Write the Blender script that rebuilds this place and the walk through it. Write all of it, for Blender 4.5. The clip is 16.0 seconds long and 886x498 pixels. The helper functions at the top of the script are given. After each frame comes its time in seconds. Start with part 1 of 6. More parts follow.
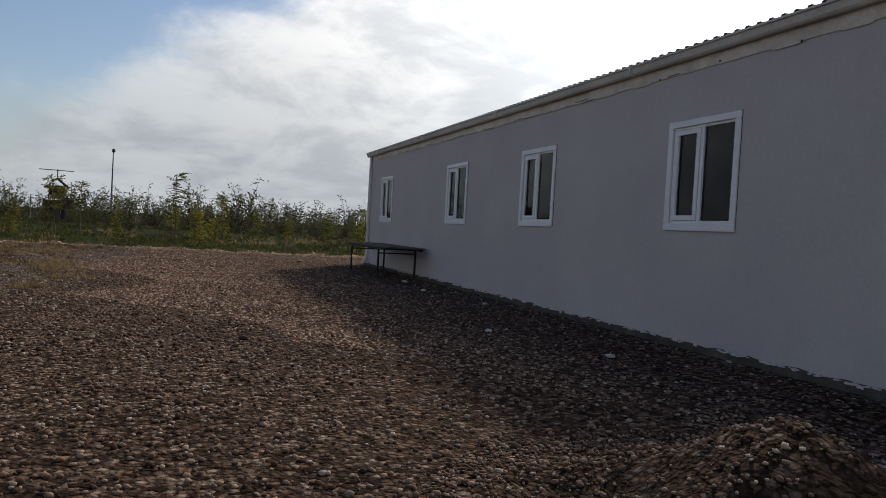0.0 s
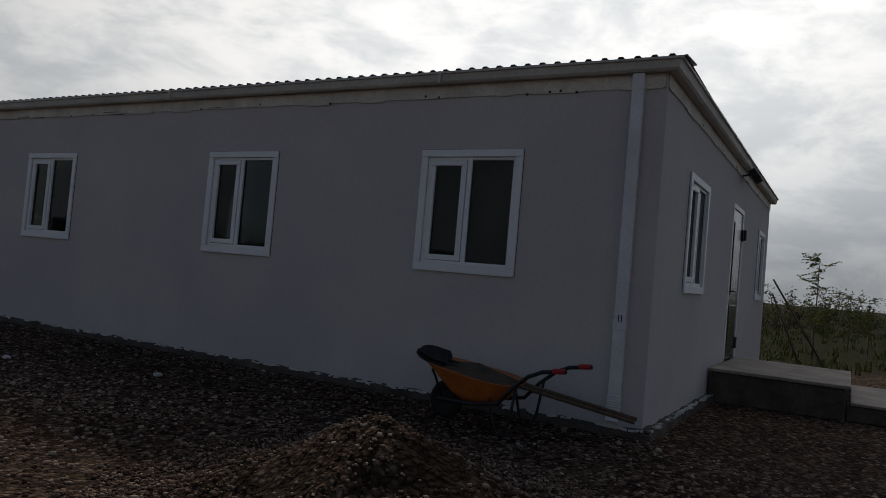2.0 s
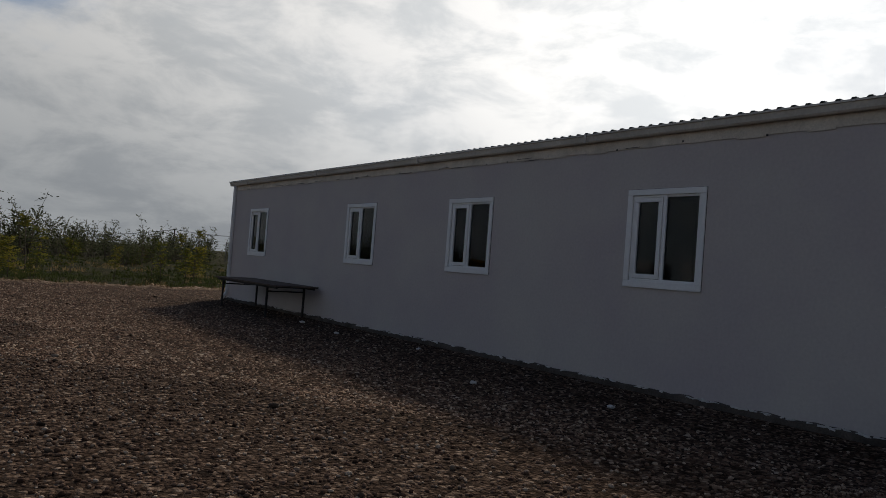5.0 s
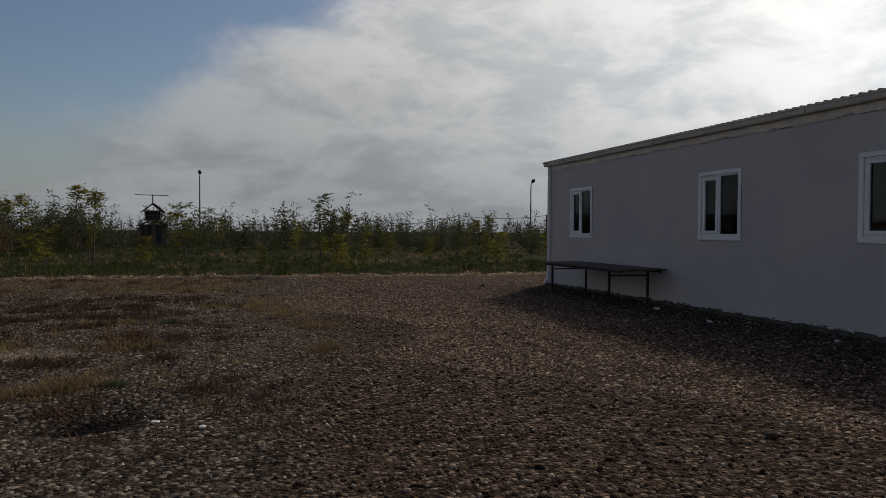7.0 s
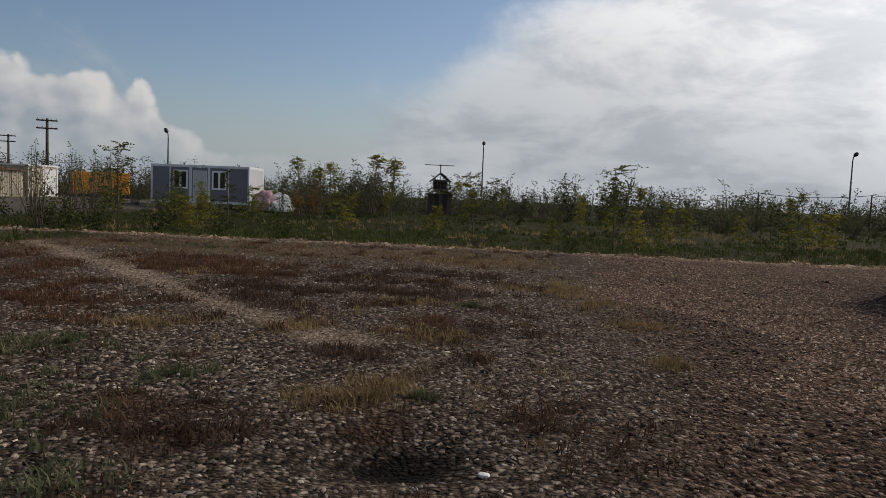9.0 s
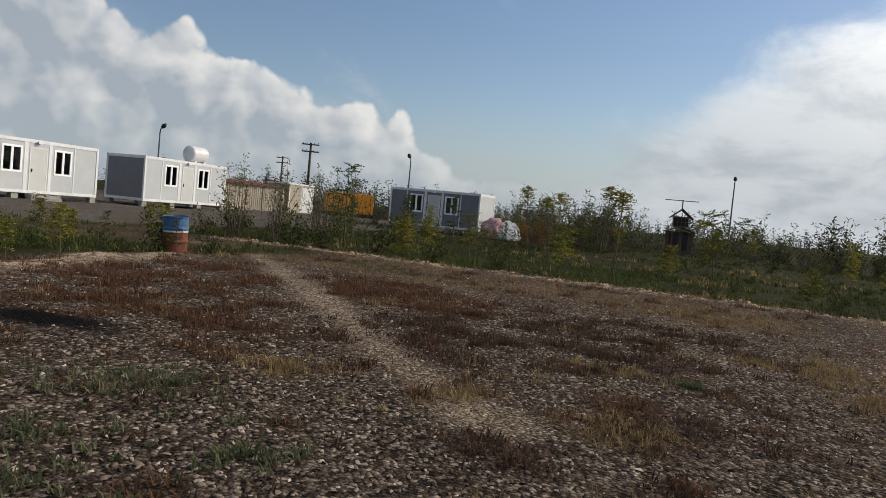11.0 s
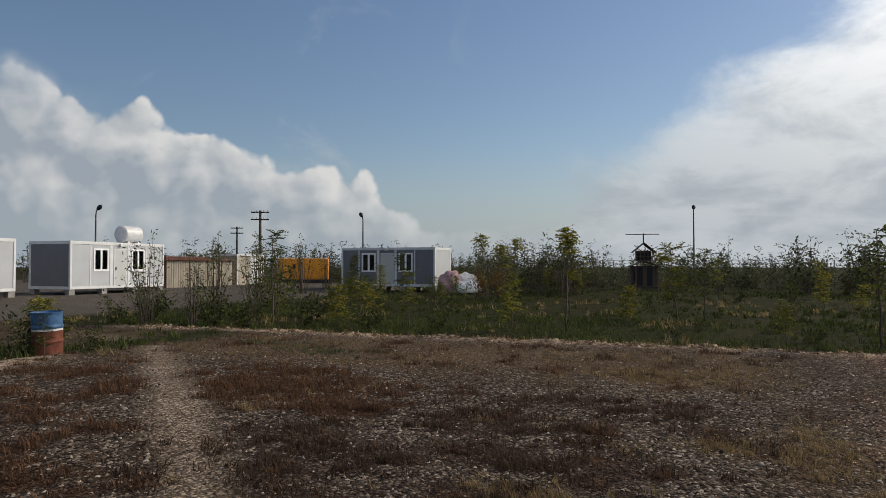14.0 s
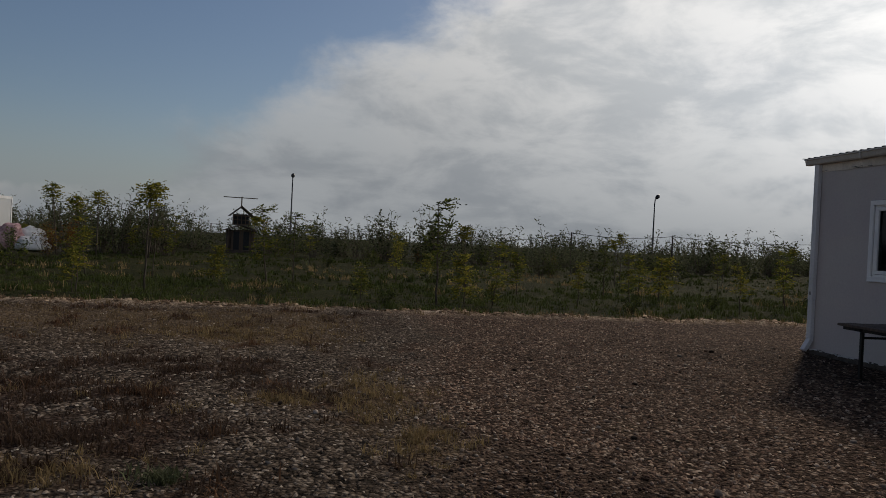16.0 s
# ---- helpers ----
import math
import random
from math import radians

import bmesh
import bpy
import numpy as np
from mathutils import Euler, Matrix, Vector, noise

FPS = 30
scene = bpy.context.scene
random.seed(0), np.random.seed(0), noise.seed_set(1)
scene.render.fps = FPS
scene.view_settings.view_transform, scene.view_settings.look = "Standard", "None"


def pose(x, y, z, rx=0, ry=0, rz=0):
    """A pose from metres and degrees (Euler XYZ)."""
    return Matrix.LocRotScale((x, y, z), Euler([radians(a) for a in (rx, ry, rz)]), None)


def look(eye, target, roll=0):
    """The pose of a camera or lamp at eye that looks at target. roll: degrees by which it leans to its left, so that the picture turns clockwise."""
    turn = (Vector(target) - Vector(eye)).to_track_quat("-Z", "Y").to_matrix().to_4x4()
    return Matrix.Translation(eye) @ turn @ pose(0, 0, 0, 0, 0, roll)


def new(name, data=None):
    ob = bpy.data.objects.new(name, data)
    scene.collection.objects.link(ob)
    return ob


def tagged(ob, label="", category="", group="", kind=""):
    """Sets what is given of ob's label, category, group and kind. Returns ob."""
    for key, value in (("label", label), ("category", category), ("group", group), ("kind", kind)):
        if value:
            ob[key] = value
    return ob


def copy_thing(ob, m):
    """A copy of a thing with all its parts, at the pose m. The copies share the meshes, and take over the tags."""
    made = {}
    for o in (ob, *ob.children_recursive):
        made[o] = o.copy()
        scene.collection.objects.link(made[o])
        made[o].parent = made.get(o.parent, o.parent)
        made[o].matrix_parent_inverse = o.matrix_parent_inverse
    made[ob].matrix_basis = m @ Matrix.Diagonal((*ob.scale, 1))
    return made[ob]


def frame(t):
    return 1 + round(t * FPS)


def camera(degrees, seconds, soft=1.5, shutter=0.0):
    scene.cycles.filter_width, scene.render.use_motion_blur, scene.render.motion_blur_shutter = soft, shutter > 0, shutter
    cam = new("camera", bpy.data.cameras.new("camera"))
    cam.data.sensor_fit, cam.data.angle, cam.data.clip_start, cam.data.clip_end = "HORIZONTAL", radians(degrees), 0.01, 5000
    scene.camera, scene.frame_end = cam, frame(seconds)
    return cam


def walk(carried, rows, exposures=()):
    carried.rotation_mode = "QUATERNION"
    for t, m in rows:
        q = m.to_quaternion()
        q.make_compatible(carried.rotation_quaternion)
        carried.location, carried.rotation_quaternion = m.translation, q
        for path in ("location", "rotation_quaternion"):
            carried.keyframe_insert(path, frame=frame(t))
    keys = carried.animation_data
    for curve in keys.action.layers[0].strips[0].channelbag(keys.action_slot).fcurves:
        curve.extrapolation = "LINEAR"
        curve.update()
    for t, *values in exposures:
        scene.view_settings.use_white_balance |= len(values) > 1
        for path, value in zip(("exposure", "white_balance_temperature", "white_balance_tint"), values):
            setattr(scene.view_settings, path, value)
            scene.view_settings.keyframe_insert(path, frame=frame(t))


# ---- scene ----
cam = camera(64.4, 16.0, soft=0.8)
PATH = [
    (0, (-5.355, -1.301, 1.148), (-4.65, 0.57, 1.097), 3.3),
    (0.5, (-5.488, -1.224, 1.1), (-4.411, 0.462, 1.105), 4.7),
    (1, (-5.731, -1.272, 1.159), (-4.224, 0.041, 1.227), 4.9),
    (1.5, (-5.967, -1.37, 1.167), (-4.296, -0.275, 1.243), 3.6),
    (2, (-6.339, -1.3, 1.28), (-4.581, -0.35, 1.352), 5.0),
    (2.5, (-6.654, -1.183, 1.318), (-5.052, 0.013, 1.269), 3.2),
    (3, (-6.877, -1.247, 1.307), (-5.576, 0.266, 1.178), 2.7),
    (3.5, (-7.045, -1.173, 1.284), (-5.728, 0.327, 1.161), 5.2),
    (3.7, (-7.121, -1.106, 1.267), (-5.822, 0.413, 1.194), 5.4),
    (5.8, (-7.777, 0.497, 1.414), (-6.699, 2.18, 1.481), 2.4),
    (6, (-7.87, 0.709, 1.406), (-6.958, 2.489, 1.444), 2.2),
    (6.5, (-8.115, 1.206, 1.411), (-7.345, 3.052, 1.383), 1.7),
    (7, (-8.333, 1.612, 1.423), (-7.764, 3.529, 1.375), 0.4),
    (7.5, (-8.49, 2.106, 1.475), (-8.173, 4.081, 1.45), 0.2),
    (8, (-8.663, 2.565, 1.505), (-8.49, 4.557, 1.47), -0.1),
    (8.5, (-8.753, 3.09, 1.447), (-8.768, 5.087, 1.336), 1.7),
    (9, (-8.836, 3.538, 1.463), (-9.015, 5.525, 1.32), 2.3),
    (9.5, (-8.921, 4.073, 1.422), (-9.277, 6.039, 1.347), -0.1),
    (10, (-8.904, 4.529, 1.452), (-9.397, 6.462, 1.311), 1.5),
    (10.2, (-8.891, 4.724, 1.462), (-9.448, 6.641, 1.334), 3.9),
    (12.3, (-8.579, 6.663, 1.67), (-9.647, 8.352, 1.606), 0.5),
    (12.5, (-8.565, 6.897, 1.641), (-9.595, 8.61, 1.592), 1.5),
    (13, (-8.556, 7.572, 1.673), (-9.512, 9.328, 1.697), -0.0),
    (13.5, (-8.53, 7.819, 1.783), (-9.369, 9.632, 1.87), -0.6),
    (14, (-8.596, 7.86, 1.776), (-9.351, 9.711, 1.827), 0.0),
    (14.5, (-8.541, 7.792, 1.78), (-9.167, 9.691, 1.806), 1.1),
    (15, (-8.438, 8.036, 1.719), (-8.707, 10.017, 1.761), 1.3),
    (15.5, (-8.4, 8.316, 1.632), (-8.322, 10.313, 1.688), 1.3),
    (16, (-8.34, 8.423, 1.577), (-8.01, 10.396, 1.561), 2.8),
]

EXPOSURES = [
    (0, -0.4, 6650, 10),
    (0.5, -0.55, 6650, 10),
    (1, -0.4, 6700, 10),
    (1.5, -1.1, 6700, 10),
    (2, -1.4, 6700, 10),
    (2.5, -0.4, 6750, 10),
    (3, -0.2, 6750, 10),
    (3.5, 0.1, 6750, 10),
    (3.7, 0.1, 6750, 10),
    (5.8, -1.8, 6700, 10),
    (6.5, -1.55, 6700, 10),
    (7, -1.2, 6700, 10),
    (8, -0.9, 6650, 10),
    (9, -0.6, 6600, 11),
    (10, -0.32, 6600, 10),
    (12.3, -0.25, 6600, 9),
    (13, -0.4, 6550, 9),
    (14, -0.45, 6550, 9),
    (15, -0.5, 6600, 10),
    (15.5, -0.85, 6650, 10),
    (16, -1.2, 6650, 10),
]
walk(cam, [(t, look(eye, target, roll)) for t, eye, target, roll in PATH], EXPOSURES)

# ---- world and sun ----
SUN_EL, SUN_AZ = 33.5, 40.5  # degrees; the azimuth is measured from +y towards +x


def world_sky():
    w = bpy.data.worlds.new("sky")
    scene.world = w
    w.use_nodes = True
    nt = w.node_tree
    nt.nodes.clear()
    N, L = nt.nodes, nt.links

    def math_(op, a, b=None, c=None, clamp=False):
        n = N.new("ShaderNodeMath")
        n.operation, n.use_clamp = op, clamp
        for i, v in enumerate((a, b, c)):
            if v is None:
                continue
            if isinstance(v, (int, float)):
                n.inputs[i].default_value = v
            else:
                L.new(v, n.inputs[i])
        return n.outputs[0]

    def smooth(v, lo, hi):
        n = N.new("ShaderNodeMapRange")
        n.interpolation_type = "SMOOTHSTEP"
        L.new(v, n.inputs[0])
        n.inputs[1].default_value, n.inputs[2].default_value = lo, hi
        return n.outputs[0]

    def mix(f, a, b):
        n = N.new("ShaderNodeMix")
        n.data_type = "RGBA"
        if isinstance(f, (int, float)):
            n.inputs[0].default_value = f
        else:
            L.new(f, n.inputs[0])
        for i, v in ((6, a), (7, b)):
            if isinstance(v, tuple):
                n.inputs[i].default_value = (*v, 1)
            else:
                L.new(v, n.inputs[i])
        return n.outputs[2]

    co = N.new("ShaderNodeTexCoord").outputs["Generated"]
    sep = N.new("ShaderNodeSeparateXYZ")
    L.new(co, sep.inputs[0])
    x, y, z = sep.outputs
    az = math_("MULTIPLY", math_("ARCTAN2", math_("MULTIPLY", x, -1.0), y), 57.2958)  # to the left of +y
    el = math_("MULTIPLY", math_("ARCSINE", z), 57.2958)

    def fbm(scale, detail, rough, stretch=(1, 1, 1), shift=0.0, dist=0.0):
        m = N.new("ShaderNodeMapping")
        L.new(co, m.inputs[0])
        m.inputs["Scale"].default_value = stretch
        m.inputs["Location"].default_value = (shift, shift * 0.7, 0)
        t = N.new("ShaderNodeTexNoise")
        L.new(m.outputs[0], t.inputs["Vector"])
        t.inputs["Scale"].default_value, t.inputs["Detail"].default_value = scale, detail
        t.inputs["Roughness"].default_value, t.inputs["Distortion"].default_value = rough, dist
        return t.outputs[0]

    sky = N.new("ShaderNodeTexSky")
    sky.sky_type, sky.sun_disc = "NISHITA", False
    sky.sun_elevation, sky.sun_rotation = radians(SUN_EL), radians(SUN_AZ)
    sky.dust_density, sky.ozone_density, sky.air_density = 0.6, 1.5, 1.2
    # the sky's own colour at its real strength
    blue = N.new("ShaderNodeVectorMath")
    blue.operation = "MULTIPLY"
    L.new(sky.outputs[0], blue.inputs[0])
    blue.inputs[1].default_value = (SKY * 0.92, SKY * 0.96, SKY * 1.08)
    blue = blue.outputs[0]

    # the wide sheet of thin cloud towards the sun
    wisps = fbm(2.6, 9, 0.52, (1, 1, 1.7), 3.1, 0.2)
    puffs = fbm(9.0, 9, 0.6, (1, 1, 1.8), 7.7, 0.2)
    edge = math_("ADD", math_("MULTIPLY", math_("SUBTRACT", el, 6.5), 1.38), math_("SUBTRACT", az, 11.0))
    edge = math_("ADD", edge, math_("MULTIPLY", math_("SUBTRACT", wisps, 0.5), 20.0))
    edge = math_("ADD", edge, math_("MULTIPLY", math_("SUBTRACT", puffs, 0.5), 16.0))
    sheet = math_("SUBTRACT", 1.0, smooth(edge, -8.0, 1.5))
    thin = math_("MULTIPLY_ADD", smooth(wisps, 0.30, 0.55), 0.12, 0.88)
    sheet = math_("MULTIPLY", math_("MULTIPLY", sheet, thin), smooth(az, -150.0, -95.0))
    glow = smooth(math_("SUBTRACT", el, math_("MULTIPLY", math_("ABSOLUTE", math_("ADD", az, 52.0)), 0.16)), -6.0, 16.0)
    grey = smooth(fbm(6.5, 10, 0.6, (1, 1, 2.4), 12.0, 0.25), 0.34, 0.60)
    near_sun = math_("SUBTRACT", 1.0, smooth(math_("ABSOLUTE", math_("ADD", az, 74.0)), 6.0, 72.0))
    near_sun = math_("MULTIPLY_ADD", math_("MULTIPLY", near_sun, smooth(el, -2.0, 10.0)), 0.95, 1.0)
    sheet_col = mix(glow, mix(grey, (0.52, 0.57, 0.63), (0.70, 0.75, 0.80)), mix(grey, (1.02, 1.07, 1.12), (1.44, 1.45, 1.46)))

    bright = N.new("ShaderNodeVectorMath")
    bright.operation = "SCALE"
    L.new(sheet_col, bright.inputs[0])
    L.new(near_sun, bright.inputs["Scale"])
    sheet_col = bright.outputs[0]

    # heaped clouds away from the sun: billows at three sizes, lit from the sun's side
    def billows(shift):
        m = N.new("ShaderNodeMapping")
        L.new(co, m.inputs[0])
        m.inputs["Location"].default_value = shift
        warp = N.new("ShaderNodeTexNoise")
        L.new(m.outputs[0], warp.inputs["Vector"])
        warp.inputs["Scale"].default_value, warp.inputs["Detail"].default_value = 14.0, 5
        bent = N.new("ShaderNodeMix")
        bent.data_type = "VECTOR"
        bent.inputs[0].default_value = 0.045
        L.new(m.outputs[0], bent.inputs[4])
        L.new(warp.outputs["Color"], bent.inputs[5])
        total = None
        for size, height in ((11.0, 3.4), (24.0, 1.9), (52.0, 0.9)):
            t = N.new("ShaderNodeTexVoronoi")
            t.feature = "SMOOTH_F1"
            L.new(bent.outputs[1], t.inputs["Vector"])
            t.inputs["Scale"].default_value, t.inputs["Smoothness"].default_value = size, 0.25
            lump = math_("MULTIPLY", math_("SUBTRACT", 0.42, t.outputs["Distance"]), height)
            total = lump if total is None else math_("ADD", total, lump)
        return math_("ADD", total, math_("MULTIPLY", math_("SUBTRACT", warp.outputs[0], 0.5), 2.2))

    line = N.new("ShaderNodeValToRGB")
    L.new(math_("DIVIDE", math_("SUBTRACT", az, 16.0), 64.0, clamp=True), line.inputs[0])
    marks = ((16, 2.0), (21, 3.2), (26, 4.6), (28.5, 7.4), (33, 8.2), (38, 9.2), (42, 10.6), (45.5, 12.2), (49, 12.0), (55, 14.6), (64, 18.5), (80, 24.0))
    while len(line.color_ramp.elements) < len(marks):
        line.color_ramp.elements.new(0.5)
    for k, (p, h) in zip(line.color_ramp.elements, marks):
        k.position, k.color = (p - 16) / 64, (h / 30, h / 30, h / 30, 1)
    lumps = billows((0.0, 0.0, 0.0))
    rise = math_("SUBTRACT", math_("ADD", math_("MULTIPLY", line.outputs[0], 30.0), lumps), el)
    soft = smooth(az, 46.0, 58.0)
    heap = mix(soft, smooth(rise, -0.15, 0.75), smooth(rise, -2.0, 3.5))
    heap = math_("MULTIPLY", heap, smooth(az, 15.0, 25.0))
    relief = math_("SUBTRACT", lumps, billows((0.016, 0.013, 0.016)))
    inner = fbm(7.0, 7, 0.55, (1, 1, 2.2), 5.0, 0.1)
    crest = math_("SUBTRACT", 1.0, smooth(math_("ADD", rise, math_("MULTIPLY", math_("SUBTRACT", inner, 0.5), 12.0)), -0.5, 6.0))
    lit = math_("ADD", math_("MULTIPLY_ADD", crest, 0.62, 0.10), math_("MULTIPLY", relief, 0.34), clamp=True)
    heap_col = mix(lit, (0.44, 0.50, 0.575), (0.93, 0.925, 0.915))
    base = smooth(el, 1.5, 6.5)
    heap = math_("MULTIPLY", math_("MULTIPLY", heap, 0.96), math_("MULTIPLY_ADD", base, 0.55, 0.45))
    puff = math_("MULTIPLY", smooth(fbm(6.0, 8, 0.62, (1, 1, 1.4), 9.4, 0.4), 0.56, 0.80), math_("MULTIPLY", smooth(az, 12.0, 30.0), 0.30))

    # pale haze at the skyline
    haze = math_("SUBTRACT", 1.0, smooth(el, -1.0, 10.0))
    haze = math_("MULTIPLY", haze, 0.93)
    tint = mix(smooth(az, -5.0, 35.0), (0.53, 0.585, 0.645), (0.43, 0.515, 0.62))
    col = mix(haze, blue, tint)
    col = mix(puff, col, (0.72, 0.75, 0.79))
    col = mix(heap, col, heap_col)
    col = mix(sheet, col, sheet_col)
    bg = N.new("ShaderNodeBackground")
    bg.inputs[1].default_value = 1.0
    L.new(col, bg.inputs[0])
    out = N.new("ShaderNodeOutputWorld")
    L.new(bg.outputs[0], out.inputs[0])


SKY = 0.105
world_sky()
sun = new("sun", bpy.data.lights.new("sun", "SUN"))
sun.data.energy, sun.data.angle, sun.data.color = 4.0, radians(4.5), (1.0, 0.87, 0.70)
a, e = radians(SUN_AZ), radians(SUN_EL)
sun.matrix_world = look((20 * math.sin(a) * math.cos(e), 20 * math.cos(a) * math.cos(e), 20 * math.sin(e)), (0, 0, 0))


# ---- materials ----
def material(name, base, rough=0.8, metal=0.0, vary=0.25, scale=6.0, fine=60.0, bump=0.2, bump_at=None, second=None, island=0.0, spec=0.3, stretch=(1, 1, 1), rand=0.0, depth=0.01):
    """A worn surface: two sizes of noise in the colour, fine relief, uneven gloss."""
    m = bpy.data.materials.new(name)
    m.use_nodes = True
    N, L = m.node_tree.nodes, m.node_tree.links
    bsdf = N["Principled BSDF"]
    co = N.new("ShaderNodeTexCoord")
    mp = N.new("ShaderNodeMapping")
    L.new(co.outputs["Object"], mp.inputs[0])
    mp.inputs["Scale"].default_value = stretch

    def nz(s, d=6, r=0.6):
        t = N.new("ShaderNodeTexNoise")
        L.new(mp.outputs[0], t.inputs["Vector"])
        t.inputs["Scale"].default_value, t.inputs["Detail"].default_value, t.inputs["Roughness"].default_value = s, d, r
        return t.outputs[0]

    big, small = nz(scale), nz(fine, 4)
    ramp = N.new("ShaderNodeValToRGB")
    L.new(big, ramp.inputs[0])
    dark = tuple(c * (1 - vary) for c in base)
    second = second or tuple(min(1, c * (1 + vary * 0.6)) for c in base)
    ramp.color_ramp.elements[0].position, ramp.color_ramp.elements[1].position = 0.32, 0.68
    ramp.color_ramp.elements[0].color, ramp.color_ramp.elements[1].color = (*dark, 1), (*second, 1)
    col = ramp.outputs[0]
    hsv = N.new("ShaderNodeHueSaturation")
    L.new(col, hsv.inputs["Color"])
    mr = N.new("ShaderNodeMapRange")
    L.new(small, mr.inputs[0])
    mr.inputs[1].default_value, mr.inputs[2].default_value = 0.3, 0.7
    mr.inputs[3].default_value, mr.inputs[4].default_value = 1 - vary * 0.6, 1 + vary * 0.5
    val = mr.outputs[0]
    for amount, node, sock in ((island, "ShaderNodeNewGeometry", "Random Per Island"), (rand, "ShaderNodeObjectInfo", "Random")):
        if amount:
            g = N.new(node)
            r = N.new("ShaderNodeMapRange")
            L.new(g.outputs[sock], r.inputs[0])
            r.inputs[3].default_value, r.inputs[4].default_value = 1 - amount, 1 + amount
            k = N.new("ShaderNodeMath")
            k.operation = "MULTIPLY"
            L.new(val, k.inputs[0])
            L.new(r.outputs[0], k.inputs[1])
            val = k.outputs[0]
    L.new(val, hsv.inputs["Value"])
    L.new(hsv.outputs[0], bsdf.inputs["Base Color"])
    bsdf.inputs["Metallic"].default_value = metal
    bsdf.inputs["Specular IOR Level"].default_value = spec
    rr = N.new("ShaderNodeMapRange")
    L.new(big, rr.inputs[0])
    rr.inputs[3].default_value, rr.inputs[4].default_value = max(0.02, rough - 0.12), min(1, rough + 0.1)
    L.new(rr.outputs[0], bsdf.inputs["Roughness"])
    if bump:
        b = N.new("ShaderNodeBump")
        b.inputs["Strength"].default_value, b.inputs["Distance"].default_value = bump, depth
        L.new(nz(bump_at, 5) if bump_at else small, b.inputs["Height"])
        L.new(b.outputs[0], bsdf.inputs["Normal"])
    return m


def leaf_material(name, a, b, island=0.35, through_light=0.34):
    m = material(name, a, 0.85, vary=0.25, scale=2.0, fine=20.0, bump=0, second=b, island=island, rand=0.15, spec=0.06)
    N, L = m.node_tree.nodes, m.node_tree.links
    bsdf, out = N["Principled BSDF"], N["Material Output"]
    tr = N.new("ShaderNodeBsdfTranslucent")
    src = bsdf.inputs["Base Color"].links[0].from_socket
    L.new(src, tr.inputs[0])
    mx = N.new("ShaderNodeMixShader")
    mx.inputs[0].default_value = through_light
    L.new(bsdf.outputs[0], mx.inputs[1])
    L.new(tr.outputs[0], mx.inputs[2])
    L.new(mx.outputs[0], out.inputs[0])
    return m


def glass_material():
    m = bpy.data.materials.new("window_glass")
    m.use_nodes = True
    N, L = m.node_tree.nodes, m.node_tree.links
    N.remove(N["Principled BSDF"])
    fr = N.new("ShaderNodeFresnel")
    fr.inputs[0].default_value = 1.40
    tr = N.new("ShaderNodeBsdfTransparent")
    tr.inputs[0].default_value = (0.42, 0.44, 0.44, 1)
    gl = N.new("ShaderNodeBsdfGlossy")
    gl.inputs["Roughness"].default_value = 0.015
    gl.inputs["Color"].default_value = (0.75, 0.77, 0.78, 1)
    mx = N.new("ShaderNodeMixShader")
    L.new(fr.outputs[0], mx.inputs[0])
    L.new(tr.outputs[0], mx.inputs[1])
    L.new(gl.outputs[0], mx.inputs[2])
    L.new(mx.outputs[0], N["Material Output"].inputs[0])
    return m


RENDER = material("painted_render", (0.565, 0.505, 0.51), 0.85, vary=0.10, second=(0.575, 0.535, 0.50), scale=0.7, fine=26, bump=0.25, bump_at=38, depth=0.004)
CREAM = material("cream_trim", (0.69, 0.62, 0.53), 0.7, vary=0.22, scale=3.0, fine=50, bump=0.2)
GUTTER = material("gutter_plastic", (0.60, 0.565, 0.51), 0.55, vary=0.18, scale=1.5, fine=30, bump=0.1)
PVC = material("white_pvc", (0.82, 0.82, 0.82), 0.4, vary=0.06, scale=2.0, fine=40, bump=0.03, spec=0.4)
PIPE = material("downpipe_plastic", (0.70, 0.69, 0.69), 0.5, vary=0.12, scale=2.0, fine=30, bump=0.05)
GLASS = glass_material()
# near-black: the dimness of the unlit rooms is put into the colour
ROOM = material("unlit_room", (0.022, 0.021, 0.02), 0.9, vary=0.15, scale=1.0, fine=30)
CURTAIN = material("net_curtain", (0.55, 0.54, 0.52), 0.9, vary=0.15, scale=8, fine=60, stretch=(1, 1, 0.05))
ROOF = material("roof_steel", (0.16, 0.155, 0.16), 0.5, metal=0.5, vary=0.25, scale=1.2, fine=40, bump=0.1)
CONCRETE = material("concrete", (0.27, 0.25, 0.23), 0.9, vary=0.3, scale=2.5, fine=45, bump=0.5)
FOOT = material("soiled_concrete", (0.105, 0.088, 0.076), 0.95, vary=0.4, scale=3.5, fine=45, bump=0.6, spec=0.1)
TREAD = material("worn_step_concrete", (0.36, 0.30, 0.25), 0.85, vary=0.35, scale=2.5, fine=45, bump=0.4)
FLAKES = material("lime_flakes", (0.62, 0.60, 0.58), 0.9, vary=0.25, scale=8, fine=60, bump=0.4)
DOOR = material("dark_brown_door", (0.065, 0.05, 0.045), 0.22, vary=0.3, scale=2.0, fine=40, bump=0.05, spec=0.6, stretch=(1, 1, 0.2))
BLACK = material("black_paint", (0.02, 0.02, 0.021), 0.5, vary=0.3, scale=8, fine=50)
STEEL_DARK = material("dark_steel", (0.035, 0.032, 0.03), 0.6, metal=0.4, vary=0.4, scale=9, fine=60)
ORANGE = material("orange_enamel", (0.62, 0.17, 0.035), 0.42, vary=0.3, scale=5, fine=45, second=(0.66, 0.20, 0.05), spec=0.5)
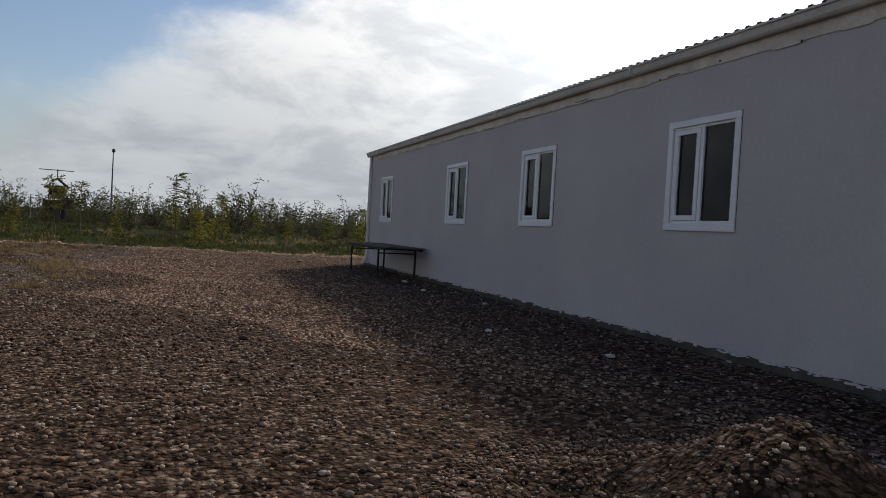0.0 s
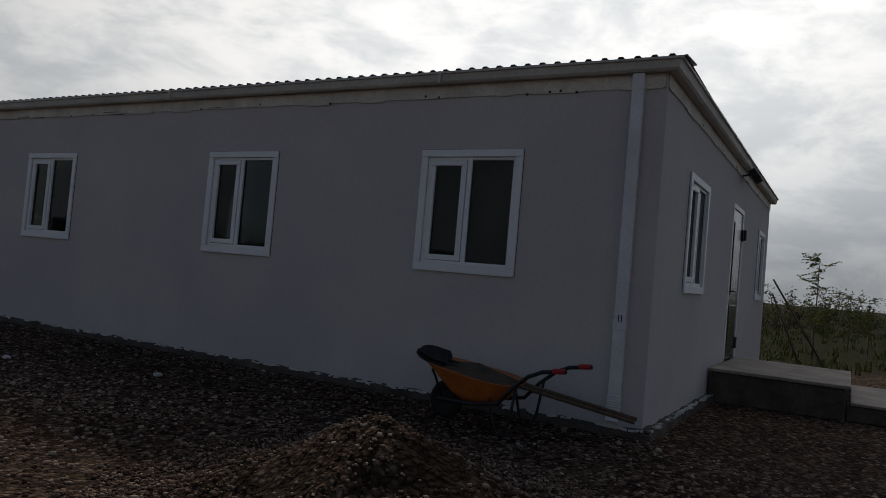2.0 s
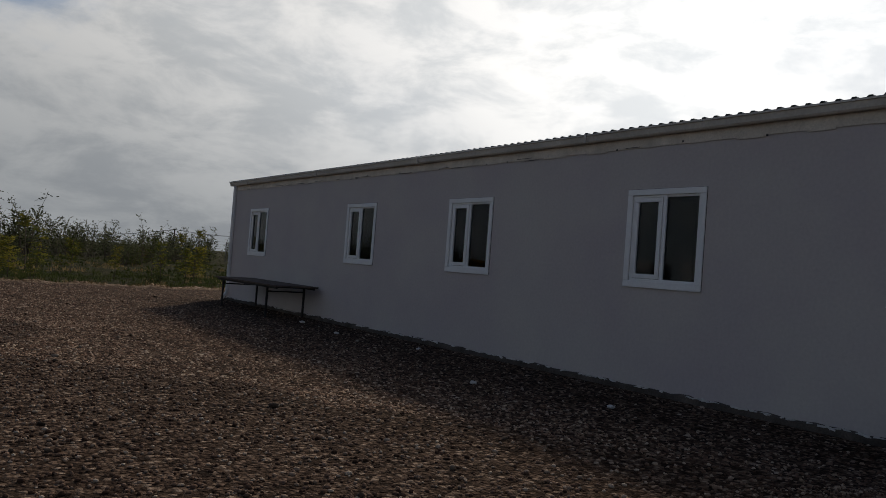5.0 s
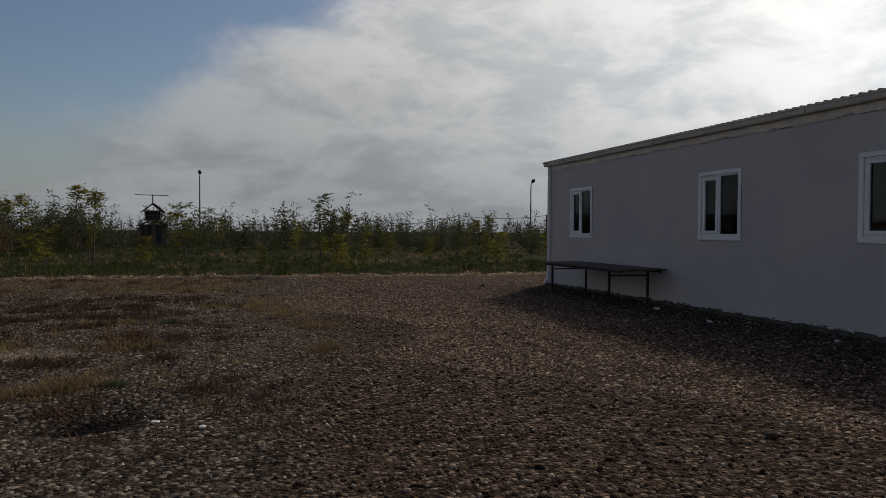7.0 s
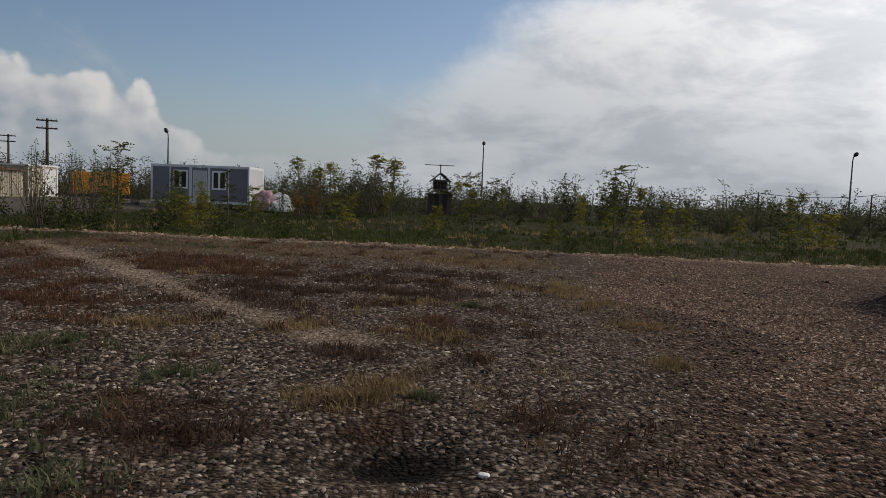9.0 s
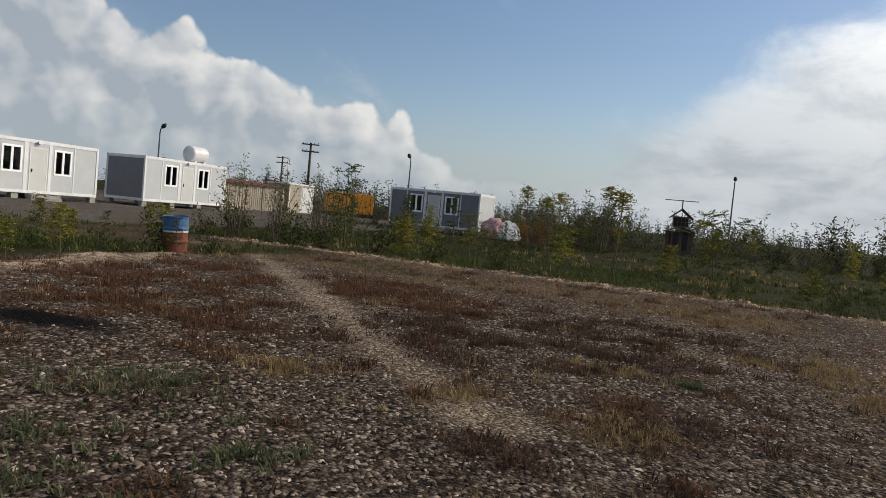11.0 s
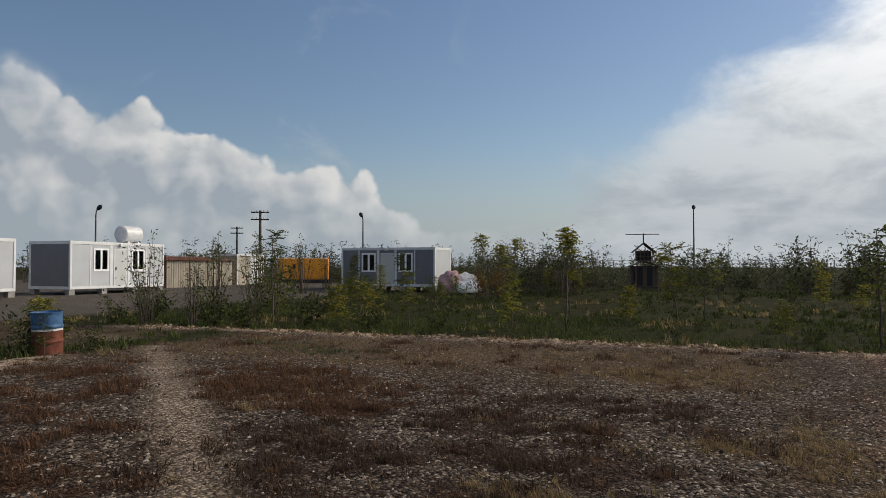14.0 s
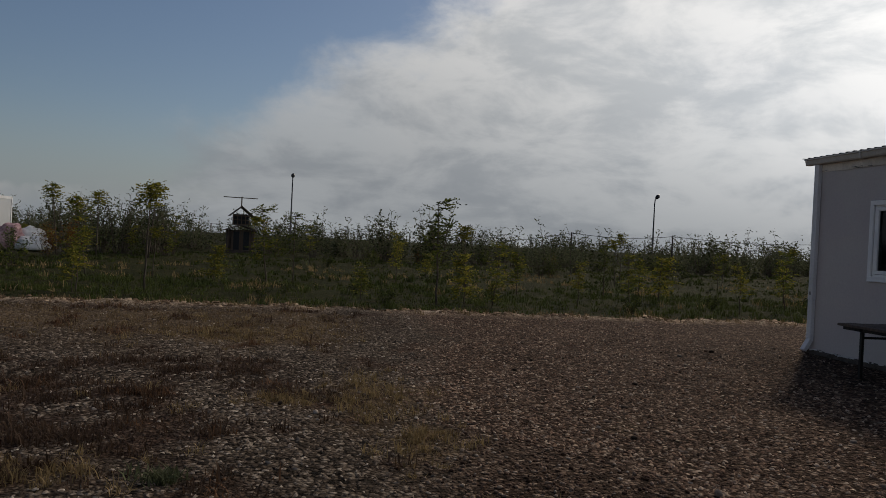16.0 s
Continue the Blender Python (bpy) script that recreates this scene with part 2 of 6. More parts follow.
RED = material("red_rubber", (0.42, 0.03, 0.035), 0.6, vary=0.2, scale=8)
RUBBER = material("black_rubber", (0.018, 0.018, 0.018), 0.85, vary=0.3, scale=15, fine=80, bump=0.4)
WOOD = material("weathered_wood", (0.13, 0.088, 0.06), 0.8, vary=0.35, scale=4, fine=40, bump=0.5, stretch=(8, 8, 0.8))
WOOD_OLD = material("grey_old_boards", (0.10, 0.075, 0.062), 0.85, vary=0.4, scale=3, fine=40, bump=0.5, stretch=(1, 6, 1), rand=0.25)
SOIL = material("dry_soil", (0.115, 0.083, 0.055), 0.95, vary=0.4, scale=9, fine=60, bump=0.7)
# the cabin panel again, with the shade of the unlit sides in its colour
SHADED_WALL = material("shaded_cabin_panel", (0.17, 0.17, 0.19), 0.55, vary=0.08, scale=1.2, fine=30, bump=0.05)
CABIN_WALL = material("cabin_panel", (0.45, 0.465, 0.48), 0.5, vary=0.08, scale=1.0, fine=30, bump=0.04)
CABIN_FRAME = material("cabin_frame_white", (0.66, 0.66, 0.66), 0.45, vary=0.1, scale=2.0, fine=30, bump=0.05)
CABIN_DOOR = material("cabin_door_white", (0.52, 0.525, 0.51), 0.45, vary=0.08, scale=1.5, fine=30, bump=0.04)
GEN = material("generator_yellow", (0.66, 0.26, 0.02), 0.45, vary=0.18, scale=2.0, fine=40)
RUST = material("rusty_roof", (0.20, 0.085, 0.05), 0.8, vary=0.4, scale=3, fine=40, bump=0.3)
SHED = material("shed_sheet", (0.36, 0.31, 0.24), 0.6, vary=0.3, scale=2.0, fine=30, stretch=(1, 1, 0.3))
TANK = material("white_tank", (0.6, 0.6, 0.6), 0.35, vary=0.12, scale=2.0)
BLUE = material("blue_drum_paint", (0.05, 0.12, 0.24), 0.5, vary=0.35, scale=7, fine=50, bump=0.2)
DRUMRED = material("rusty_red_drum_paint", (0.17, 0.05, 0.028), 0.65, vary=0.45, scale=7, fine=50, bump=0.3)
SACK = material("white_woven_sack", (0.80, 0.77, 0.74), 0.75, vary=0.15, scale=5, fine=50, bump=0.4)
PINK = material("pink_cloth", (0.46, 0.20, 0.22), 0.85, vary=0.45, scale=7, fine=50, bump=0.4, second=(0.58, 0.40, 0.40))
POLE = material("galvanised_pole", (0.10, 0.10, 0.105), 0.6, metal=0.3, vary=0.25, scale=3)
POLEWOOD = material("tarred_pole", (0.06, 0.048, 0.04), 0.85, vary=0.3, scale=3, stretch=(6, 6, 0.5), fine=40)
BARK = material("sapling_bark", (0.10, 0.078, 0.058), 0.9, vary=0.35, scale=8, fine=60, bump=0.5)
LEAF = leaf_material("sapling_leaf", (0.078, 0.10, 0.024), (0.145, 0.155, 0.035))
LEAF_Y = leaf_material("yellowing_leaf", (0.19, 0.175, 0.030), (0.32, 0.27, 0.045))
LEAF_D = leaf_material("dark_leaf", (0.028, 0.038, 0.016), (0.046, 0.058, 0.021))
# grey-green of the leaves, paled further by haze put into the colour
LEAF_G = leaf_material("grey_green_leaf", (0.10, 0.11, 0.062), (0.15, 0.155, 0.085))
LEAF_O = leaf_material("autumn_leaf", (0.155, 0.062, 0.019), (0.198, 0.093, 0.025))
GRASS = leaf_material("grass_blade", (0.042, 0.061, 0.017), (0.092, 0.106, 0.031), through_light=0.22)
STRAW = leaf_material("dry_straw", (0.24, 0.165, 0.08), (0.34, 0.25, 0.125))
DEAD = leaf_material("dead_weed", (0.0850, 0.0442, 0.0263), (0.1573, 0.0884, 0.0510))
DUSK = leaf_material("dark_dead_weed", (0.0561, 0.0340, 0.0229), (0.1088, 0.0714, 0.0493))
TAN = leaf_material("short_tan_grass", (0.17, 0.115, 0.062), (0.27, 0.195, 0.11))
WEED = leaf_material("green_weed", (0.080, 0.090, 0.046), (0.130, 0.140, 0.076))


# ---- mesh helpers ----
class Build:
    """Collects boxes, tubes and faces into one mesh."""

    def __init__(self):
        self.v, self.f, self.mi, self.m = [], [], [], 0

    def add(self, verts, faces):
        n = len(self.v)
        self.v += [tuple(p) for p in verts]
        self.f += [tuple(i + n for i in q) for q in faces]
        self.mi += [self.m] * len(faces)
        return self

    def box(self, x0, x1, y0, y1, z0, z1, m=None):
        p = [(x, y, z) for x in (x0, x1) for y in (y0, y1) for z in (z0, z1)]
        if m is not None:
            p = [m @ Vector(q) for q in p]
        return self.add(p, [(0, 1, 3, 2), (4, 6, 7, 5), (0, 4, 5, 1), (2, 3, 7, 6), (0, 2, 6, 4), (1, 5, 7, 3)])

    def tube(self, points, radius, sides=8, caps=True):
        pts = [Vector(p) for p in points]
        rad = radius if isinstance(radius, (list, tuple)) else [radius] * len(pts)
        rings, faces = [], []
        side = None
        for i, p in enumerate(pts):
            d = (pts[min(i + 1, len(pts) - 1)] - pts[max(i - 1, 0)]).normalized()
            if side is None:
                side = d.orthogonal().normalized()
            side = (side - d * side.dot(d)).normalized()
            up = d.cross(side)
            for k in range(sides):
                a = 2 * math.pi * k / sides
                rings.append(p + (side * math.cos(a) + up * math.sin(a)) * rad[i])
        for i in range(len(pts) - 1):
            for k in range(sides):
                k2 = (k + 1) % sides
                faces.append((i * sides + k, i * sides + k2, (i + 1) * sides + k2, (i + 1) * sides + k))
        if caps:
            faces.append(tuple(range(sides))[::-1])
            faces.append(tuple((len(pts) - 1) * sides + k for k in range(sides)))
        return self.add(rings, faces)

    def profile(self, prof, path, close=False):
        """Sweeps an outline of (out, up) pairs along a level path of (x, y, z, nx, ny) stations."""
        rings, n = [], len(prof)
        for x, y, z, nx, ny in path:
            rings += [(x + nx * o, y + ny * o, z + u) for o, u in prof]
        faces = []
        for i in range(len(path) - 1):
            for k in range(n if close else n - 1):
                k2 = (k + 1) % n
                faces.append((i * n + k, i * n + k2, (i + 1) * n + k2, (i + 1) * n + k))
        if close:
            faces += [tuple(range(n)), tuple((len(path) - 1) * n + k for k in range(n))[::-1]]
        return self.add(rings, faces)

    def make(self, name, mats, parent=None, at=None, bevel=0.0, smooth=False):
        me = bpy.data.meshes.new(name)
        me.from_pydata(self.v, [], self.f)
        for m in mats if isinstance(mats, (list, tuple)) else [mats]:
            me.materials.append(m)
        me.polygons.foreach_set("material_index", self.mi)
        if smooth:
            me.polygons.foreach_set("use_smooth", [True] * len(me.polygons))
        bm = bmesh.new()
        bm.from_mesh(me)
        bmesh.ops.recalc_face_normals(bm, faces=bm.faces)
        bm.to_mesh(me)
        bm.free()
        me.update()
        ob = new(name, me)
        if at is not None:
            ob.matrix_basis = at
        if parent is not None:
            ob.parent = parent
        if bevel:
            b = ob.modifiers.new("bevel", "BEVEL")
            b.width, b.segments, b.limit_method = bevel, 2, "ANGLE"
        return ob


def raw_mesh(name, verts, faces, mats, index=None, smooth=False):
    """A mesh from number arrays: verts (n, 3), faces (m, k)."""
    me = bpy.data.meshes.new(name)
    verts, faces = np.asarray(verts, np.float32), np.asarray(faces, np.int32)
    k = faces.shape[1]
    me.vertices.add(len(verts))
    me.vertices.foreach_set("co", verts.ravel())
    me.loops.add(faces.size)
    me.loops.foreach_set("vertex_index", faces.ravel())
    me.polygons.add(len(faces))
    me.polygons.foreach_set("loop_start", np.arange(0, faces.size, k, dtype=np.int32))
    if index is not None:
        me.polygons.foreach_set("material_index", np.asarray(index, np.int32))
    if smooth:
        me.polygons.foreach_set("use_smooth", np.ones(len(faces), bool))
    for m in mats if isinstance(mats, (list, tuple)) else [mats]:
        me.materials.append(m)
    me.update(calc_edges=True)
    me.validate()
    return me


def wall_grid(us, vs, holes, thick, b):
    """A wall in the plane of u (along) and v (up), w into its depth, with openings cut right through; only outer faces."""
    us = sorted(set(us) | {c for h in holes for c in h[:2]})
    vs = sorted(set(vs) | {c for h in holes for c in h[2:]})
    solid = {}
    for i in range(len(us) - 1):
        for j in range(len(vs) - 1):
            cu, cv = (us[i] + us[i + 1]) / 2, (vs[j] + vs[j + 1]) / 2
            solid[i, j] = not any(h[0] < cu < h[1] and h[2] < cv < h[3] for h in holes)
    for (i, j), s in solid.items():
        if not s:
            continue
        u0, u1, v0, v1 = us[i], us[i + 1], vs[j], vs[j + 1]
        P = lambda u, w, v: (u, w, v)
        b.add([P(u0, 0, v0), P(u1, 0, v0), P(u1, 0, v1), P(u0, 0, v1)], [(0, 1, 2, 3)])
        b.add([P(u0, thick, v0), P(u1, thick, v0), P(u1, thick, v1), P(u0, thick, v1)], [(3, 2, 1, 0)])
        for di, dj, q in ((-1, 0, [(u0, v0), (u0, v1)]), (1, 0, [(u1, v0), (u1, v1)]), (0, -1, [(u0, v0), (u1, v0)]), (0, 1, [(u0, v1), (u1, v1)])):
            if not solid.get((i + di, j + dj), False):
                (a0, b0), (a1, b1) = q
                b.add([P(a0, 0, b0), P(a1, 0, b1), P(a1, thick, b1), P(a0, thick, b0)], [(0, 1, 2, 3)])
    return b


def smoothstep(a, b, x):
    t = np.clip((np.asarray(x, float) - a) / (b - a), 0, 1)
    return t * t * (3 - 2 * t)


def wave_noise(x, y, scale, seed):
    """Cheap smooth noise on arrays, about -1 to 1."""
    r = np.random.RandomState(seed)
    out = 0
    for k in range(7):
        a, p, f = r.uniform(0, 6.283), r.uniform(0, 6.283), scale * r.uniform(0.6, 1.9)
        out = out + np.sin((np.cos(a) * x + np.sin(a) * y) * f + p + 1.3 * np.sin(0.7 * f * (np.sin(a) * x - np.cos(a) * y) + p * 2))
    return out / 4.0


PILE = (-3.04, 0.76)


def ground_height(x, y):
    """The lie of the land, in metres."""
    x, y = np.asarray(x, float), np.asarray(y, float)
    h = 0.30 * smoothstep(-30, -39, x) + 0.14 * smoothstep(38, 56, y)
    near = wave_noise(x, y, 2.1, 3) * 0.018 + wave_noise(x, y, 0.55, 4) * 0.02
    wall = smoothstep(-0.1, -1.2, x) + smoothstep(-0.2, -1.4, y) + smoothstep(19.7, 20.8, y)
    h = h + near * np.clip(wall, 0, 1)
    # the low bank of soil round the yard
    wob = wave_noise(x, x * 0 + 3, 0.8, 9) * 0.16
    bank = np.exp(-((y - 24.0 - wob) / 0.30) ** 2) * smoothstep(-27, -25, x)
    h = h + bank * (0.055 + 0.04 * wave_noise(x, y, 3.2, 10))
    s = (x + 20.3) * 0.96 + (y - 14.0) * 0.25
    bank2 = np.exp(-((s + wave_noise(x, y, 0.9, 12) * 0.3) / 0.5) ** 2) * (smoothstep(6, 9, y) - smoothstep(16.5, 19, y))
    h = h + bank2 * (0.07 + 0.06 * wave_noise(x, y, 2.6, 13))
    # beyond the bank the soil lies a little lower and rough
    field = smoothstep(24.3, 25.2, y) + smoothstep(-21.5, -23, x)
    h = h + np.clip(field, 0, 1) * (wave_noise(x, y, 0.9, 5) * 0.035 - 0.03)
    # the heap of gravel beside the house, with a hollow dug at its foot
    dx, dy = x - PILE[0], y - PILE[1]
    r = np.hypot(dx * 1.0, dy * 0.92) * (1 + 0.10 * wave_noise(np.arctan2(dy, dx) * 2, r_(dx, dy), 1.1, 21))
    heap = 0.45 * np.clip(1 - r / 0.98, 0, 1) ** 1.05 + 0.07 * np.clip(1 - r / 1.6, 0, 1)
    heap = heap + 0.05 * np.exp(-(((dx + 0.85) / 0.55) ** 2 + ((dy - 0.75) / 0.5) ** 2))
    heap = heap - 0.13 * np.exp(-(((dx + 0.62) / 0.28) ** 2 + ((dy - 0.40) / 0.24) ** 2))
    h = h + heap + (0.022 * wave_noise(x, y, 9.0, 22) + 0.014 * wave_noise(x, y, 23.0, 23)) * np.clip(1.6 - r, 0, 1)
    # the burnt hollow; its shade is also put into the ground colour
    h = h - 0.13 * np.exp(-(((x + 9.45) / 0.45) ** 2 + ((y - 7.45) / 0.35) ** 2))
    return h


def r_(dx, dy):
    return np.hypot(dx, dy)


def gz(x, y):
    return float(ground_height(np.array([x]), np.array([y]))[0])


# ---- ground ----
TRAIL = ((-10.5, 10.4), (-11.9, 11.7), (-13.2, 13.0), (-14.9, 14.7), (-16.2, 15.9), (-19.2, 18.8), (-21.4, 20.6), (-24.5, 21.8))
# patches of growth on the yard: middle and half-widths
RUSTY = ((-14.9, 17.0, 1.5, 1.5), (-13.4, 15.9, 0.9, 0.9), (-18.2, 13.6, 1.7, 1.3), (-16.3, 11.9, 1.5, 0.8), (-14.3, 12.0, 1.3, 0.6), (-16.9, 16.0, 0.8, 0.5), (-9.8, 11.7, 0.35, 0.3), (-19.0, 16.6, 1.0, 0.8))
DUSKY = ((-12.1, 13.5, 1.2, 0.7), (-10.4, 14.2, 1.2, 0.6), (-11.4, 15.4, 1.5, 0.7), (-10.4, 13.1, 0.8, 0.45), (-9.8, 17.0, 1.1, 0.6), (-13.1, 12.4, 0.6, 0.4), (-10.7, 7.6, 0.6, 0.45), (-12.9, 14.3, 0.9, 0.5), (-9.2, 11.1, 0.5, 0.5), (-10.0, 9.8, 0.7, 0.35))
STRAWY = ((-12.6, 10.7, 0.5, 0.4), (-9.6, 19.8, 1.4, 0.9), (-8.6, 15.3, 0.5, 0.3), (-10.0, 8.4, 0.5, 0.3), (-9.7, 8.75, 0.22, 0.3), (-9.6, 10.9, 0.5, 0.45), (-7.3, 10.1, 0.25, 0.3), (-7.2, 12.3, 0.4, 0.35), (-7.8, 15.6, 0.5, 1.3), (-7.5, 14.0, 0.3, 0.6), (-11.0, 11.0, 0.3, 0.4), (-10.1, 13.2, 0.4, 0.3))
GREENY = ((-13.1, 9.3, 1.0, 0.6), (-11.3, 8.7, 0.4, 0.3), (-11.9, 7.6, 0.6, 0.5), (-9.4, 8.5, 0.13, 0.12), (-9.3, 13.1, 0.15, 0.15), (-13.1, 9.6, 0.5, 0.5), (-11.2, 6.6, 0.5, 0.4), (-12.6, 8.2, 0.7, 0.4), (-16.5, 20.6, 1.6, 0.5), (-18.5, 21.6, 1.4, 0.5))


def zone_masks(x, y):
    n1, n2, n3, n4 = wave_noise(x, y, 0.9, 31), wave_noise(x, y, 2.6, 32), wave_noise(x, y, 0.33, 33), wave_noise(x, y, 6.5, 34)
    field = np.clip(smoothstep(23.95, 24.5, y + 0.15 * n2) + smoothstep(-20.6, -22.0, x + 0.25 * (14 - y) * 0.26 + 0.4 * n2), 0, 1)
    field = np.clip(field + smoothstep(9.6, 11.5, x + 0.5 * n1), 0, 1)
    field = field * (1 - smoothstep(-21.5, -23.0, x) * smoothstep(18.6, 19.6, y) * smoothstep(24.4, 23.6, y) * smoothstep(-34, -27, x) * 0.8)
    drive = smoothstep(-8.0, -6.9, x + 0.5 * n1 + 0.25 * n2 - 1.2 * smoothstep(14, 22, y)) * (1 - field)
    road = smoothstep(-30.5, -32.0, x + 0.6 * n1) * smoothstep(64, 56, y)
    road = np.maximum(road, smoothstep(47, 49, y + n1) * smoothstep(58, 54, y + n1) * smoothstep(-20, -24, x) * 0.6)
    bank = np.exp(-((y - 24.0 - wave_noise(x, x * 0 + 3, 0.8, 9) * 0.16) / 0.34) ** 2) * smoothstep(-27, -25, x)
    s = (x + 20.3) * 0.96 + (y - 14.0) * 0.25
    bank = np.maximum(bank, np.exp(-((s + wave_noise(x, y, 0.9, 12) * 0.3) / 0.55) ** 2) * (smoothstep(6, 9, y) - smoothstep(16.5, 19, y)))
    bank = np.clip(bank * (0.85 + 0.4 * n2), 0, 1)
    # the trodden path
    d = np.full_like(np.asarray(x, float), 99.0)
    for (ax, ay), (bx, by) in zip(TRAIL, TRAIL[1:]):
        t = np.clip(((x - ax) * (bx - ax) + (y - ay) * (by - ay)) / ((bx - ax) ** 2 + (by - ay) ** 2), 0, 1)
        d = np.minimum(d, np.hypot(x - ax - t * (bx - ax), y - ay - t * (by - ay)))
    trail = smoothstep(0.46, 0.06, d + 0.10 * n2 + 0.10 * n1 + 0.05 * n4) * (1 - field)
    free = (1 - drive) * (1 - field) * (1 - 0.9 * trail)

    def growth(spots, fray, thin):
        out = 0
        for cx, cy, rx, ry in spots:
            out = np.maximum(out, 1.25 - np.hypot((x - cx) / rx, (y - cy) / ry) * 0.75)
        return smoothstep(0.10, 0.85, out + fray * (n2 * 0.6 + n4 * 0.7) - thin)

    loose = smoothstep(0.1, 0.75, n1 * 0.5 + n2 * 0.5 + 0.35 * n4 + 0.3 * n3 - 0.05) * smoothstep(5, 9, y)
    rust = np.maximum(growth(RUSTY, 0.75, 0.10), 0.8 * loose * smoothstep(-11.5, -14, x)) * free
    dusk = np.maximum(growth(DUSKY, 0.75, 0.10), 0.75 * loose * smoothstep(-14.5, -12, x)) * free * (1 - 0.6 * rust)
    tan = np.clip(smoothstep(17.2, 20.6, y + 1.1 * n1 + 0.6 * n2) * (0.75 + 0.3 * n4) + growth(STRAWY, 0.35, 0.1), 0, 1) * (1 - field) * (1 - trail)
    tan = tan * smoothstep(23.7, 22.8, y) * (1 - 0.75 * rust) * (1 - smoothstep(-8.6, -7.0, x) * (y > 16))
    dx, dy = x - PILE[0], y - PILE[1]
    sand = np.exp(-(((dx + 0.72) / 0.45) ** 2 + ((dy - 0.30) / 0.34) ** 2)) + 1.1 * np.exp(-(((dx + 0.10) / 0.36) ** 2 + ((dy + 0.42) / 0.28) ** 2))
    # burnt spots, which also hold the painted shade of two holes
    burnt_shade = np.exp(-(((x + 9.40) / 0.36) ** 2 + ((y - 7.40) / 0.30) ** 2) * (1 + 0.5 * n2)) + np.exp(-(((x + 15.8) / 0.8) ** 2 + ((y - 10.6) / 0.35) ** 2) * (1 + 0.5 * n2))
    return dict(drive=drive, field=field, road=road, bank=bank, trail=trail, rust=rust, dusk=dusk, tan=tan, sand=np.clip(sand, 0, 1), burnt_shade=np.clip(1.7 * burnt_shade, 0, 1))


def ground_material():
    m = bpy.data.materials.new("yard_ground")
    m.use_nodes = True
    N, L = m.node_tree.nodes, m.node_tree.links
    bsdf = N["Principled BSDF"]
    co = N.new("ShaderNodeTexCoord").outputs["Object"]

    def nz(s, d=6, r=0.6):
        t = N.new("ShaderNodeTexNoise")
        L.new(co, t.inputs["Vector"])
        t.inputs["Scale"].default_value, t.inputs["Detail"].default_value, t.inputs["Roughness"].default_value = s, d, r
        return t.outputs[0]

    def vor(s, feature="F1"):
        t = N.new("ShaderNodeTexVoronoi")
        L.new(co, t.inputs["Vector"])
        t.feature = feature
        t.inputs["Scale"].default_value = s
        return t

    def ramp(f, *stops):
        r = N.new("ShaderNodeValToRGB")
        L.new(f, r.inputs[0])
        e = r.color_ramp.elements
        while len(e) < len(stops):
            e.new(0.5)
        for k, (p, c) in zip(e, stops):
            k.position, k.color = p, (*c, 1)
        return r.outputs[0]

    def mix(f, a, b, mode="MIX"):
        n = N.new("ShaderNodeMix")
        n.data_type, n.blend_type = "RGBA", mode
        if isinstance(f, (int, float)):
            n.inputs[0].default_value = f
        else:
            L.new(f, n.inputs[0])
        L.new(a, n.inputs[6])
        L.new(b, n.inputs[7])
        return n.outputs[2]

    def at(name):
        n = N.new("ShaderNodeAttribute")
        n.attribute_name = name
        return n.outputs["Fac"]

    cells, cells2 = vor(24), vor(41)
    pick = N.new("ShaderNodeSeparateColor")
    L.new(cells.outputs["Color"], pick.inputs[0])
    big, mid, fine = nz(0.45), nz(3.5), nz(45, 4)
    stones_red = ramp(pick.outputs[0], (0.0, (0.020, 0.012, 0.009)), (0.45, (0.078, 0.050, 0.036)), (0.8, (0.150, 0.102, 0.076)), (1.0, (0.29, 0.22, 0.17)))
    stones_grey = ramp(pick.outputs[1], (0.0, (0.0155, 0.0129, 0.0103)), (0.45, (0.0748, 0.0568, 0.0430)), (0.8, (0.1600, 0.1256, 0.0980)), (1.0, (0.3354, 0.2795, 0.2279)))
    clumps = nz(9.0, 6, 0.72)
    rusty = ramp(clumps, (0.32, (0.0218, 0.0109, 0.0067)), (0.5, (0.0630, 0.0328, 0.0202)), (0.70, (0.1512, 0.0966, 0.0605)))
    dusky = ramp(clumps, (0.32, (0.0202, 0.0126, 0.0101)), (0.5, (0.0588, 0.0378, 0.0294)), (0.70, (0.1428, 0.1008, 0.0756)))
    tan = ramp(clumps, (0.32, (0.0495, 0.0324, 0.0189)), (0.5, (0.1395, 0.0972, 0.0594)), (0.70, (0.2880, 0.2160, 0.1395)))
    field = ramp(mid, (0.25, (0.0131, 0.0180, 0.0049)), (0.5, (0.0312, 0.0361, 0.0115)), (0.72, (0.0902, 0.0672, 0.0344)))
    road = ramp(mid, (0.3, (0.1056, 0.0930, 0.0793)), (0.7, (0.1675, 0.1499, 0.1306)))
    bank = ramp(nz(5.0), (0.36, (0.085, 0.052, 0.032)), (0.45, (0.34, 0.25, 0.175)), (0.60, (0.66, 0.53, 0.41)))
    trail = ramp(pick.outputs[2], (0.0, (0.12, 0.09, 0.064)), (1.0, (0.43, 0.345, 0.26)))
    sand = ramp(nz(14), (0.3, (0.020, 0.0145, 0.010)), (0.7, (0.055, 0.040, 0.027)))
    # burnt soil taken to near-black, with the holes' shade painted in
    burnt_shade = ramp(fine, (0.3, (0.003, 0.003, 0.003)), (0.7, (0.012, 0.010, 0.009)))
    col = mix(at("drive"), stones_grey, stones_red)
    col = mix(at("tan"), col, tan)
    col = mix(at("dusk"), col, dusky)
    col = mix(at("rust"), col, rusty)
